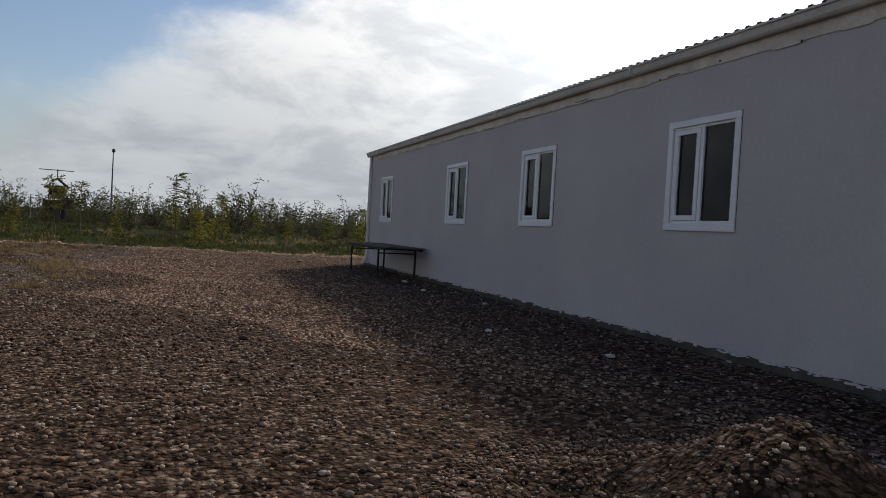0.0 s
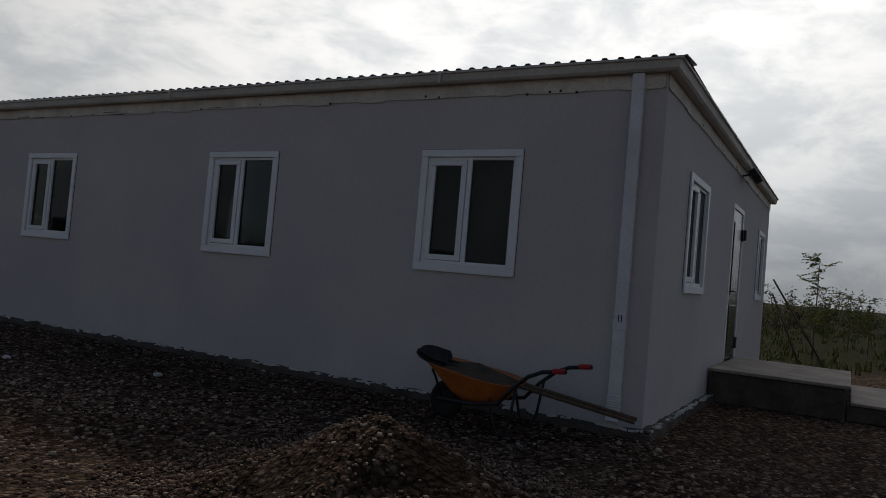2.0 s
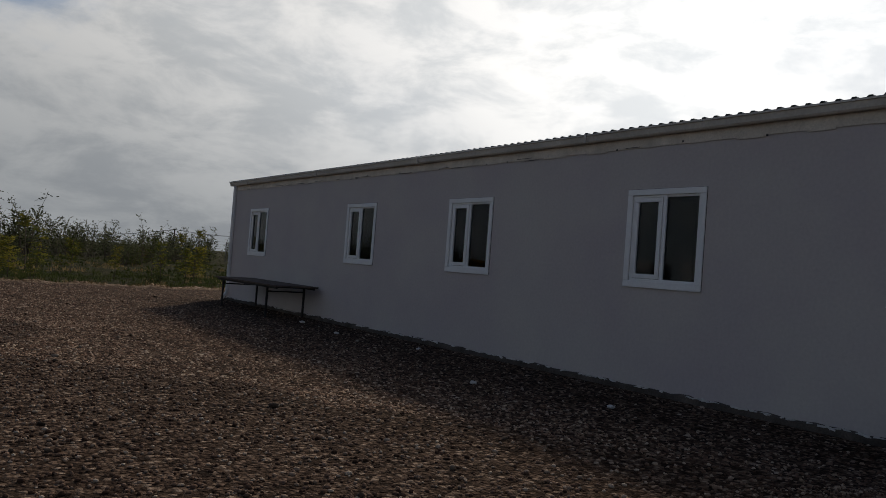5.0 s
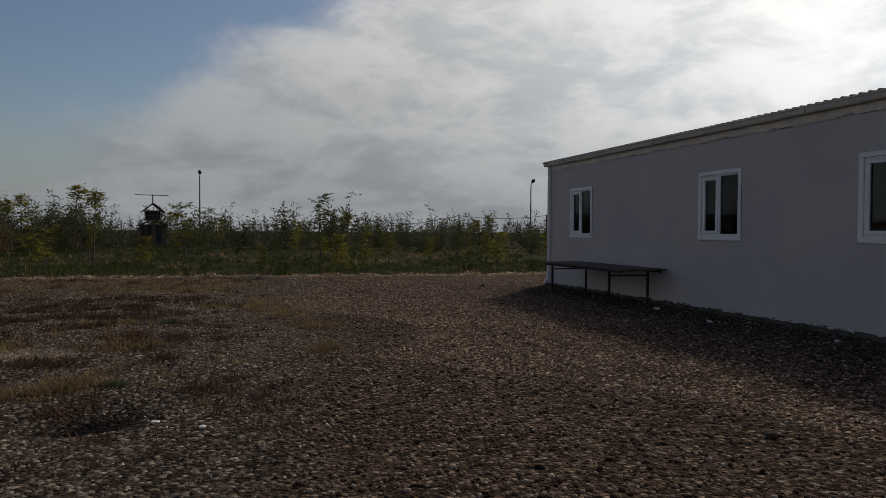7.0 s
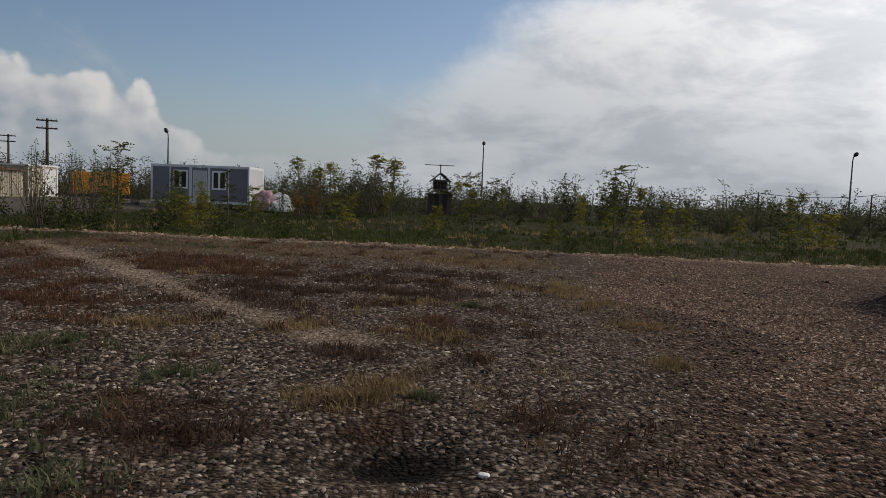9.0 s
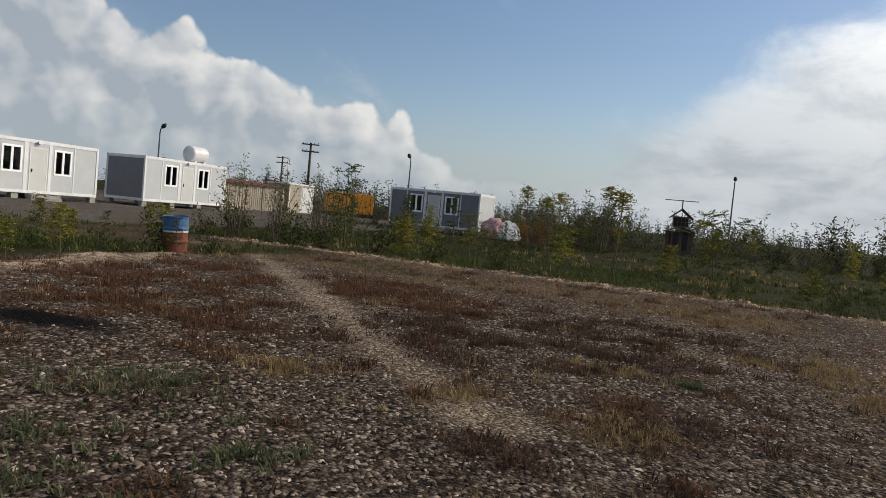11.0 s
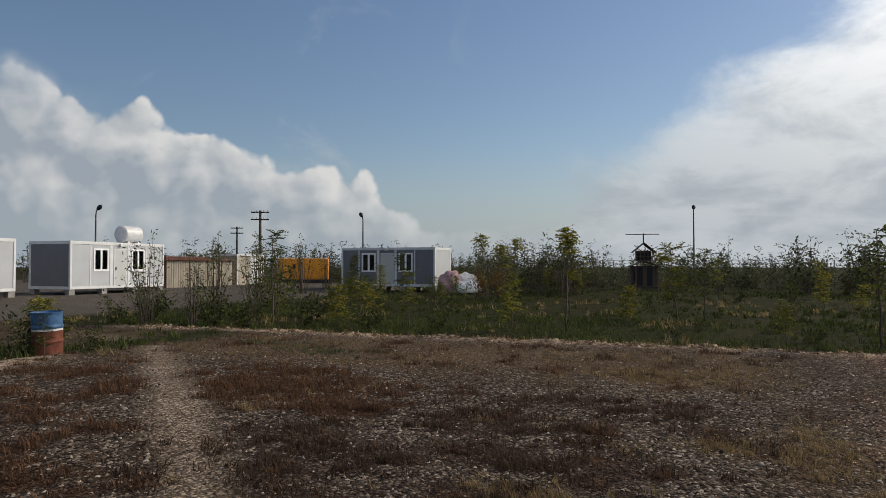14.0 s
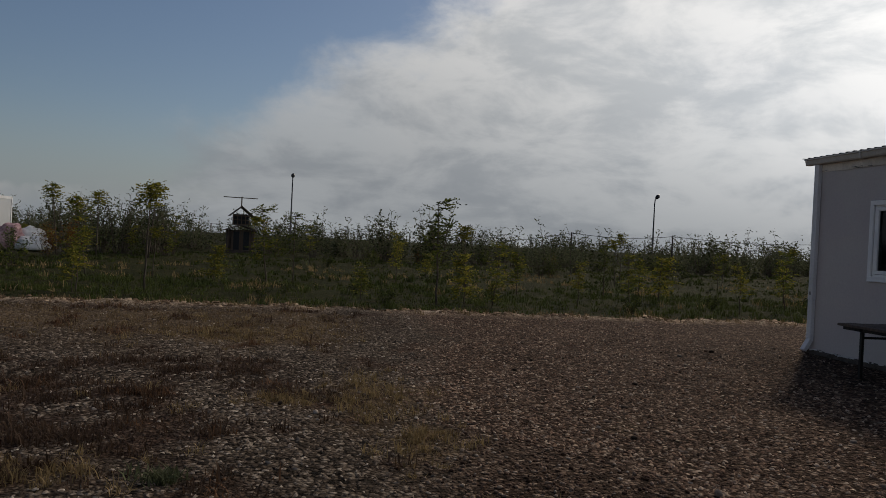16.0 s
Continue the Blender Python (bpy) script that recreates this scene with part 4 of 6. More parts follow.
    for i in range(len(ribs) - 1):
        a, b = 6 * i, 6 * i + 6
        f += [(a, a + 1, b + 1, b), (a + 1, a + 2, b + 2, b + 1), (a + 3, b + 3, b + 4, a + 4), (a + 4, b + 4, b + 5, a + 5), (a, b, b + 3, a + 3), (a + 2, a + 5, b + 5, b + 2)]
    rb.add(v, f).make("roof", ROOF, h)
    Build().box(0.0, SIDE, 0.0, LEN, 3.335, 3.35).make("roof_edge", ROOF, h)
    Build().box(-0.05, 0.45, -0.16, 0.02, 0.0, 0.012, Matrix.Translation((0, 0, zr + 0.004)) @ Matrix.Rotation(radians(-7), 4, "Y") @ Matrix.Rotation(radians(-8), 4, "X")).make("roof_flashing", ROOF, h)
    # flat downpipes
    for y0, foot in ((0.25, False), (LEN - 0.13, True)):
        p = Build().box(-0.075, -0.008, y0 - 0.055, y0 + 0.055, 0.28, 3.235)
        p.box(-0.080, -0.008, y0 - 0.061, y0 + 0.061, 0.92, 1.02)
        for k in range(6):
            p.box(-0.081, -0.006, y0 - 0.062, y0 + 0.062, 0.22 + k * 0.022, 0.234 + k * 0.022)
        p.box(-0.075, -0.008, y0 - 0.055, y0 + 0.055, 0.21, 0.28)
        if foot:
            p.box(-0.03, 0.035, -0.055, 0.055, -0.22, 0.0, Matrix.Translation((-0.045, y0, 0.23)) @ Matrix.Rotation(radians(32), 4, "Y"))
        else:
            p.box(-0.03, 0.035, -0.055, 0.055, -0.12, 0.0, Matrix.Translation((-0.045, y0, 0.23)) @ Matrix.Rotation(radians(18), 4, "Y"))
        p.make("downpipe", PIPE, h, bevel=0.01)
        Build().tube([(-0.078, y0 - 0.015, 1.06), (-0.081, y0 - 0.018, 1.0), (-0.081, y0 + 0.012, 1.0), (-0.078, y0 + 0.012, 1.06)], 0.004).make("pipe_clip", BLACK, h)
    # rough footing with flaked lime
    r2 = random.Random(8)
    ft, n = Build(), 160
    pts = [LEN * i / n for i in range(n + 1)]
    prof_pts = [(-0.055 - 0.03 * r2.random(), 0.045 + 0.03 * r2.random()) for _ in pts]
    v = []
    for yy, (o, u) in zip(pts, prof_pts):
        v += [(o - 0.02, yy, -0.1), (o, yy, u), (0.0, yy, u + 0.012)]
    ft.add(v, [q for i in range(n) for q in ((3 * i, 3 * i + 3, 3 * i + 4, 3 * i + 1), (3 * i + 1, 3 * i + 4, 3 * i + 5, 3 * i + 2))]).make("footing", FOOT, h)
    ft, n = Build(), 70
    pts = [L2 * i / n for i in range(n + 1)]
    v = []
    for xx in pts:
        o, u = -0.07 - 0.03 * r2.random(), 0.055 + 0.03 * r2.random()
        v += [(xx - 0.06, o - 0.02, -0.1), (xx - 0.06, o, u), (xx, 0.0, u + 0.012)]
    ft.add(v, [q for i in range(n) for q in ((3 * i, 3 * i + 3, 3 * i + 4, 3 * i + 1), (3 * i + 1, 3 * i + 4, 3 * i + 5, 3 * i + 2))]).make("footing", FOOT, h, side)
    Build().box(-0.085, 0.01, -0.095, 0.01, -0.1, 0.055).make("footing", FOOT, h, bevel=0.012)
    fl = Build()
    for k in range(230):
        along, w = r2.random(), r2.uniform(0.02, 0.14)
        m = Matrix.Translation((-0.035 - 0.02 * r2.random(), 0.02 + along * (LEN - 0.2), 0.068)) @ Matrix.Rotation(r2.uniform(-0.3, 0.3), 4, "X") @ Matrix.Rotation(r2.uniform(-0.4, 0.4), 4, "Z")
        fl.box(-0.012, 0.012, -w / 2, w / 2, -0.008, 0.010, m)
    tagged(fl.make("lime_flakes", FLAKES, h), kind="stuff")
    fl = Build()
    for k in range(150):
        m = Matrix.Translation((r2.random() * (L2 - 0.1), -0.04 - 0.03 * r2.random(), 0.072)) @ Matrix.Rotation(r2.uniform(-0.5, 0.5), 4, "Z")
        w = r2.uniform(0.02, 0.12)
        fl.box(-w / 2, w / 2, -0.014, 0.014, -0.008, 0.010, m)
    tagged(fl.make("lime_flakes", FLAKES, h, side), kind="stuff")
    # floodlight over the door
    q = Build().tube([(4.85, -0.0, 3.12), (4.85, -0.12, 3.14)], 0.014)
    q.box(-0.14, 0.14, -0.05, 0.05, -0.09, 0.09, Matrix.Translation((4.85, -0.19, 3.12)) @ Matrix.Rotation(radians(-35), 4, "X"))
    lamp = q.make("floodlight", BLACK, None, side, bevel=0.008)
    tagged(lamp, "black outdoor floodlight fixed above the end door", "lamp")
    sk = Build().box(4.35 + 0.94, 4.35 + 1.04, -0.06, 0.0, 2.2, 2.36).make("wall_box", BLACK, None, side, bevel=0.01)
    tagged(sk, "small black box on the end wall", "box")
    return h


def door_step():
    s = Matrix.Rotation(radians(SIDE_ANG), 4, "Z")
    st = tagged(new("door_step"), "concrete step platform with a lower step", "step")
    Build().box(3.1, 5.35, -1.52, -0.02, -0.1, 0.37).make("platform", FOOT, st, s, bevel=0.02)
    Build().box(3.15, 5.35, -2.1, -1.523, -0.1, 0.19).make("lower_step", FOOT, st, s, bevel=0.02)
    t = Build().box(3.06, 5.4, -1.56, -0.025, 0.372, 0.412).make("tread_slab", TREAD, st, s, bevel=0.008)
    Build().box(3.11, 5.4, -2.14, -1.565, 0.192, 0.225).make("tread_slab", TREAD, st, s, bevel=0.008)


ground()
house()
door_step()


# ---- things beside the house ----
def wheelbarrow():
    w = tagged(new("wheelbarrow"), "orange metal wheelbarrow with black frame and red grips", "wheelbarrow")
    w.matrix_basis = Matrix.Translation((-0.82, -0.08, 0.01)) @ Matrix.Rotation(radians(-4), 4, "Z")
    # tray: outer and inner skins from rounded rings
    def ring(y0, y1, half, z0, z1, n=28):
        out = []
        for k in range(n):
            a = 2 * math.pi * k / n
            c, s = math.cos(a), math.sin(a)
            p = 3.2
            u = math.copysign(abs(c) ** (2 / p), c)
            v = math.copysign(abs(s) ** (2 / p), s)
            y = (y0 + y1) / 2 + u * (y1 - y0) / 2
            t = (y - y0) / (y1 - y0)
            out.append((v * half * (1.0 - 0.12 * t), y, z0 + (z1 - z0) * t))
        return out
    deep = 0.055  # the tray hangs low between the shafts
    rings = [ring(1.14, 1.50, 0.17, 0.27, 0.27), ring(1.06, 1.60, 0.235, 0.315, 0.34), ring(0.98, 1.76, 0.29, 0.40, 0.48), ring(0.93, 1.86, 0.325, 0.455, 0.565), ring(0.915, 1.875, 0.338, 0.462, 0.575), ring(0.925, 1.865, 0.328, 0.450, 0.560), ring(0.985, 1.75, 0.285, 0.40, 0.475), ring(1.065, 1.595, 0.23, 0.32, 0.345), ring(1.14, 1.50, 0.165, 0.278, 0.278)]
    n, b = len(rings[0]), Build()
    f = [(i * n + k, i * n + (k + 1) % n, (i + 1) * n + (k + 1) % n, (i + 1) * n + k) for i in range(len(rings) - 1) for k in range(n)]
    f += [tuple(range(n))[::-1], tuple((len(rings) - 1) * n + k for k in range(n))]
    b.add([(p[0], 1.38 + (p[1] - 1.38) * 0.92, p[2] - deep) for q in rings for p in q], f).make("tray", ORANGE, w, smooth=True)
    top = [(p[0], 1.38 + (p[1] - 1.38) * 0.92, p[2] - deep) for p in ring(0.95, 1.84, 0.31, 0.435, 0.54)]
    hub = (0, 1.36, 0.53)
    Build().add(top + [hub], [(k, (k + 1) % n, n) for k in range(n)]).make("load", SOIL, w, smooth=True)
    for s in (-1, 1):
        Build().tube([(s * 0.07, 1.72, 0.17), (s * 0.10, 1.60, 0.185), (s * 0.20, 1.32, 0.205), (s * 0.25, 1.02, 0.26), (s * 0.27, 0.90, 0.40), (s * 0.28, 0.76, 0.52), (s * 0.28, 0.64, 0.575), (s * 0.28, 0.44, 0.605)], 0.017).make("frame_tube", BLACK, w, smooth=True)
        Build().tube([(s * 0.28, 0.55, 0.594), (s * 0.28, 0.45, 0.606)], 0.022, 10).make("grip", RED, w)
        Build().tube([(s * 0.24, 1.10, 0.29), (s * 0.25, 1.07, 0.15), (s * 0.26, 1.02, 0.015), (s * 0.26, 0.95, 0.015), (s * 0.265, 0.90, 0.15), (s * 0.27, 0.86, 0.42)], 0.013).make("leg", BLACK, w, smooth=True)
        Build().tube([(s * 0.07, 1.66, 0.17), (s * 0.16, 1.70, 0.38), (s * 0.2, 1.71, 0.44)], 0.011).make("brace", BLACK, w)
    Build().tube([(-0.26, 0.97, 0.02), (0.26, 0.97, 0.02)], 0.011).make("brace", BLACK, w)
    tyre, m, k = Build(), 28, 8
    v = [((0.04 * math.sin(2 * math.pi * j / k)), 1.66 + (0.125 + 0.042 * math.cos(2 * math.pi * j / k)) * math.cos(2 * math.pi * i / m), 0.168 + (0.125 + 0.042 * math.cos(2 * math.pi * j / k)) * math.sin(2 * math.pi * i / m)) for i in range(m) for j in range(k)]
    f = [(i * k + j, i * k + (j + 1) % k, ((i + 1) % m) * k + (j + 1) % k, ((i + 1) % m) * k + j) for i in range(m) for j in range(k)]
    wheel = tyre.add(v, f).make("wheel", RUBBER, w, smooth=True)
    rim = Build().tube([(-0.025, 1.66, 0.168), (0.025, 1.66, 0.168)], 0.090, 20)
    rim.tube([(-0.09, 1.66, 0.168), (0.09, 1.66, 0.168)], 0.012)
    rim.make("rim", STEEL_DARK, wheel)


def shovel(x0, x1, lift, name, label):
    """A long-handled shovel lying across the barrow, blade forward."""
    s = tagged(new(name), label, "shovel", group="shovels on the barrow")
    a, b = Vector((x0, 1.50, 0.50 + lift)), Vector((x1, -0.04, 0.22 + lift * 0.8))
    Build().tube([a, a.lerp(b, 0.35) + Vector((0, 0, 0.005)), b], 0.0165, 9).make("handle", WOOD, s, smooth=True)
    d = (a - b).normalized()
    m = Matrix.Translation(a + d * 0.0) @ d.to_track_quat("Y", "Z").to_matrix().to_4x4() @ Matrix.Rotation(radians(-30), 4, "Y")
    v, f, nu, nv = [], [], 6, 8
    for t in (0, 0.004):
        for j in range(nv + 1):
            w = 0.03 if j == 0 else 0.095 if j < 5 else 0.095 * math.sqrt(max(0.02, 1 - ((j - 4) / 4.05) ** 2))
            for i in range(nu + 1):
                u = (i / nu - 0.5) * 2
                v.append(m @ Vector((u * w, 0.02 + j * 0.036, 0.032 * u * u - t + 0.008 + 0.02 * (j / nv) ** 2)))
    q = (nu + 1) * (nv + 1)
    for j in range(nv):
        for i in range(nu):
            k = j * (nu + 1) + i
            f += [(k, k + 1, k + nu + 2, k + nu + 1), (q + k, q + k + nu + 1, q + k + nu + 2, q + k + 1)]
    Build().add(v, f).make("blade", STEEL_DARK, s, smooth=True)
    Build().tube([m @ Vector((0, -0.12, 0)), m @ Vector((0, 0.03, 0.004))], 0.021, 9).make("socket", STEEL_DARK, s)


def yard_table():
    t = tagged(new("yard_table"), "long old board table on a black steel frame against the wall", "table")
    y0, y1, x0, x1, zt = 13.75, 17.35, -1.12, -0.10, 0.69
    n = 6
    for i in range(n):
        a = x0 + (x1 - x0) * i / n
        b = Build().box(a + 0.004, a + (x1 - x0) / n - 0.004, y0 + 0.03 * math.sin(i * 2.3), y1 + 0.03 * math.sin(i * 1.7), zt, zt + 0.035)
        b.make("board", WOOD_OLD, t, bevel=0.004)
    fr = Build()
    for y in (14.3, 16.95):
        fr.box(x0 + 0.05, x1 - 0.04, y - 0.02, y + 0.02, zt - 0.045, zt - 0.003)
        fr.box(x0 + 0.09, x1 - 0.07, y - 0.012, y + 0.012, zt - 0.14, zt - 0.11)
    fr.box(x0 + 0.05, x0 + 0.09, y0 + 0.06, y1 - 0.06, zt - 0.046, zt - 0.004).box(x1 - 0.08, x1 - 0.04, y0 + 0.06, y1 - 0.06, zt - 0.046, zt - 0.004)
    fr.make("frame", STEEL_DARK, t)
    for y in (14.3, 16.95):
        for x in (x0 + 0.07, x1 - 0.06):
            Build().box(x - 0.02, x + 0.02, y - 0.02, y + 0.02, gz(x, y) - 0.01, zt - 0.004).make("leg", STEEL_DARK, t)


def leaning_tools():
    for dx, name, label, lean in ((0.0, "garden_fork", "old fork with a wooden handle leaning on the house corner", 0.30), (0.28, "wooden_pole", "bare wooden pole leaning on the house corner", 0.24)):
        o = tagged(new(name), label, "tool")
        foot, top = Vector((8.75 + dx * 0.5, -1.35 + dx, 0.0)), Vector((8.85, -0.47, 1.75 - dx))
        foot.z = gz(foot.x, foot.y) + (0.02 if dx else 0.3)
        Build().tube([foot, top], [0.021, 0.017], 8).make("shaft", WOOD, o, smooth=True)
        if not dx:
            d = (foot - top).normalized()
            b = Build()
            for k in (-0.09, -0.03, 0.03, 0.09):
                b.tube([foot + Vector((k, 0, 0.02)), foot + d * 0.30 + Vector((k, 0, 0.0))], 0.007, 6)
            b.tube([foot + Vector((-0.1, 0, 0.02)), foot + Vector((0.1, 0, 0.02))], 0.012, 6)
            b.make("tines", STEEL_DARK, o)


# ---- cabins and far things ----
def cabin(at, label, layout, steps=False, panel=None):
    """A 6 m site cabin on blocks: its front face is v = 0, u runs to the right as seen from the front."""
    Lc, W, H = 7.0, 3.0, 2.62
    c = tagged(new("site_cabin"), label, "cabin", group="site cabins")
    c.matrix_basis = at
    holes = [(u0, u1, z0, z1) for kind, u0, u1, z0, z1 in layout if kind in "wd"]
    wall_grid([0.12, Lc - 0.12], [0.16, H - 0.17], holes, 0.06, Build()).make("front_panel", panel or CABIN_WALL, c, Matrix.Translation((0, 0.03, 0)))
    # this end's panel has shade in its colour
    Build().box(0.03, 0.09, 0.12, W - 0.12, 0.16, H - 0.17).make("end_panel", SHADED_WALL, c)
    Build().box(Lc - 0.09, Lc - 0.03, 0.12, W - 0.12, 0.16, H - 0.17).make("end_panel", CABIN_WALL, c)
    Build().box(0.12, Lc - 0.12, W - 0.09, W - 0.03, 0.16, H - 0.17).make("back_panel", CABIN_WALL, c)
    Build().box(0.02, Lc - 0.02, 0.02, W - 0.02, H - 0.05, H - 0.01).make("roof", CABIN_FRAME, c)
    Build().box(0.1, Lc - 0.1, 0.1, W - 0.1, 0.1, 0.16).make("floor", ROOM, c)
    fr = Build()
    for x in (0.0, Lc - 0.12):
        for y in (0.0, W - 0.12):
            fr.box(x, x + 0.12, y, y + 0.12, 0.0, H)
    for y in (0.005, W - 0.115):
        fr.box(0.12, Lc - 0.12, y, y + 0.11, 0.0, 0.155).box(0.12, Lc - 0.12, y, y + 0.11, H - 0.17, H - 0.005)
    for x in (0.005, Lc - 0.115):
        fr.box(x, x + 0.11, 0.12, W - 0.12, 0.0, 0.155).box(x, x + 0.11, 0.12, W - 0.12, H - 0.17, H - 0.005)
    fr.make("frame", CABIN_FRAME, c)
    for kind, u0, u1, z0, z1 in layout:
        if kind == "p":
            Build().box(u0, u1, 0.012, 0.028, z0, z1).make("cover_strip", CABIN_FRAME, c)
        elif kind == "w":
            b = Build()
            t = 0.07
            b.box(u0 - 0.03, u1 + 0.03, 0.005, 0.06, z0 - 0.03, z0 + t).box(u0 - 0.03, u1 + 0.03, 0.005, 0.06, z1 - t, z1 + 0.03)
            b.box(u0 - 0.03, u0 + t, 0.005, 0.06, z0 + t, z1 - t).box(u1 - t, u1 + 0.03, 0.005, 0.06, z0 + t, z1 - t)
            mid = (u0 + u1) / 2
            b.box(mid - 0.06, mid + 0.06, 0.0, 0.06, z0 + t, z1 - t)
            win = b.make("window", PVC, c)
            p = Build().box(u0 + 0.05, u1 - 0.05, 0.042, 0.047, z0 + 0.05, z1 - 0.05).make("pane", GLASS, win)
            p.visible_shadow = False
        elif kind == "d":
            d = Build().box(u0, u1, 0.015, 0.06, z0, z1).make("door", CABIN_DOOR, c)
            Build().box(u0 - 0.05, u0, 0.008, 0.07, z0, z1 + 0.05).box(u1, u1 + 0.05, 0.008, 0.07, z0, z1 + 0.05).box(u0, u1, 0.008, 0.07, z1, z1 + 0.05).make("frame", CABIN_FRAME, d)
            Build().box(u0 + 0.06, u0 + 0.10, -0.03, 0.015, 1.02, 1.2).make("handle", BLACK, d)
            Build().box(u0 + 0.3, u0 + 0.5, -0.12, 0.0, H - 0.2, H - 0.08).make("lamp", CABIN_FRAME, c)
    for x in (0.0, 2.2, 4.5, Lc - 0.35):
        for y in (0.05, W - 0.4):
            q = at @ Vector((x, y, 0))
            Build().box(x, x + 0.35, y, y + 0.3, gz(q.x, q.y) - q.z - 0.02, -0.002).make("block", CONCRETE, c)
    if steps:
        q = at @ Vector((3.4, -0.4, 0))
        g = gz(q.x, q.y) - q.z - 0.02
        Build().box(2.9, 4.1, -0.42, -0.02, g, -0.04).box(3.3, 4.3, -0.75, -0.42, g, -0.16).make("entry_step", CONCRETE, c)
    return c


def line_up(x0, y0, x1, y1, z):
    return Matrix.Translation((x0, y0, z)) @ Matrix.Rotation(math.atan2(y1 - y0, x1 - x0), 4, "Z")


def roof_tank():
    t = tagged(new("roof_tank"), "white ribbed water tank lying on a cabin roof", "tank")
    m = line_up(-41.24, 35.15, -41.5, 42.15, 3.185) @ Matrix.Translation((4.45, 1.0, 0))
    t.matrix_basis = m
    b, n, seg = Build(), 18, 12
    v = []
    for i in range(seg * 2 + 1):
        r = 0.50 + (0.025 if i % 2 else 0.0)
        if i in (0, seg * 2):
            r = 0.42
        v += [(i * 1.35 / (seg * 2), r * math.cos(2 * math.pi * k / n), 0.55 + r * math.sin(2 * math.pi * k / n)) for k in range(n)]
    f = [(i * n + k, i * n + (k + 1) % n, (i + 1) * n + (k + 1) % n, (i + 1) * n + k) for i in range(seg * 2) for k in range(n)]
    f += [tuple(range(n)), tuple(seg * 2 * n + k for k in range(n))]
    b.add(v, f).make("drum", TANK, t, smooth=True)
    for u in (0.2, 1.0):
        Build().box(u, u + 0.15, -0.4, 0.4, -0.01, 0.12).make("cradle", CABIN_FRAME, t)


def shed():
    s = tagged(new("storage_shed"), "cream sheet-metal shed with a rusty roof", "shed")
    s.matrix_basis = line_up(-44.3, 45.3, -43.6, 51.3, 0.30)
    Lc, W, H = 6.0, 3.0, 1.95
    b = Build()
    n = 30
    for i in range(n):
        u = i * Lc / n
        b.box(u, u + Lc / n * 0.55, -0.03, 0.02, 0, H - 0.02).box(u + Lc / n * 0.55, u + Lc / n, 0.0, 0.02, 0, H - 0.02)
    b.make("front_sheet", SHED, s)
    Build().box(0.0, 0.03, 0.025, W, 0, H + 0.25).make("end_sheet", RUST, s)
    Build().box(Lc - 0.03, Lc, 0.025, W, 0, H + 0.1).make("end_sheet", SHED, s)
    Build().box(0.035, Lc - 0.035, W - 0.03, W, 0, H + 0.2).make("back_sheet", SHED, s)
    r = Build()
    for i in range(24):
        u = -0.15 + i * (Lc + 0.3) / 24
        m = Matrix.Translation((u, -0.2, H + 0.02 - 0.03)) @ Matrix.Rotation(radians(5), 4, "X")
        r.box(0, 0.13, 0, W + 0.4, 0.0, 0.04, m).box(0.13, (Lc + 0.3) / 24, 0, W + 0.4, 0.0, 0.02, m)
    r.make("roof", RUST, s)
    for u in (1.9, 3.6, 4.9):
        Build().box(u, u + 0.06, -0.045, -0.03, 0, H - 0.05).make("post", STEEL_DARK, s)
    w = tagged(new("white_store"), "small white panel store beside the shed", "shed")
    w.matrix_basis = line_up(-43.9, 52.2, -43.7, 55.4, 0.30)
    Build().box(0, 3.2, 0, 2.3, 0.05, 2.35).make("body", SHED, w, bevel=0.02)
    Build().box(-0.06, 3.26, -0.06, 2.36, 2.35, 2.47).make("roof", CABIN_FRAME, w)
    for u in (0.05, 1.55, 3.05):
        Build().box(u, u + 0.1, -0.025, 0.0, 0.05, 2.34).make("strip", CABIN_FRAME, w)
    Build().box(1.75, 2.95, -0.02, 0.0, 0.1, 2.2).make("door", TANK, w)


def generator():
    g = tagged(new("generator"), "yellow-orange enclosed diesel generator on a dark skid", "generator")
    g.matrix_basis = line_up(-44.5, 58.2, -40.6, 60.3, gz(-43, 59))
    Build().box(0, 4.4, 0, 1.5, 0.0, 0.28).make("skid", STEEL_DARK, g)
    Build().box(0.03, 4.37, 0.03, 1.47, 0.28, 2.1).make("canopy", GEN, g, bevel=0.06)
    for u in (0.35, 1.7, 3.05):
        Build().box(u, u + 1.2, 0.005, 0.03, 0.45, 1.95).make("door", GEN, g, bevel=0.01)
        Build().box(u + 1.0, u + 1.1, -0.015, 0.005, 1.15, 1.3).make("handle", BLACK, g)
    Build().box(1.35, 1.6, -0.012, 0.03, 1.25, 1.6).make("panel", BLACK, g)
    Build().tube([(3.9, 0.75, 2.08), (3.9, 0.75, 2.35), (4.0, 0.75, 2.45)], 0.06).make("exhaust", STEEL_DARK, g)


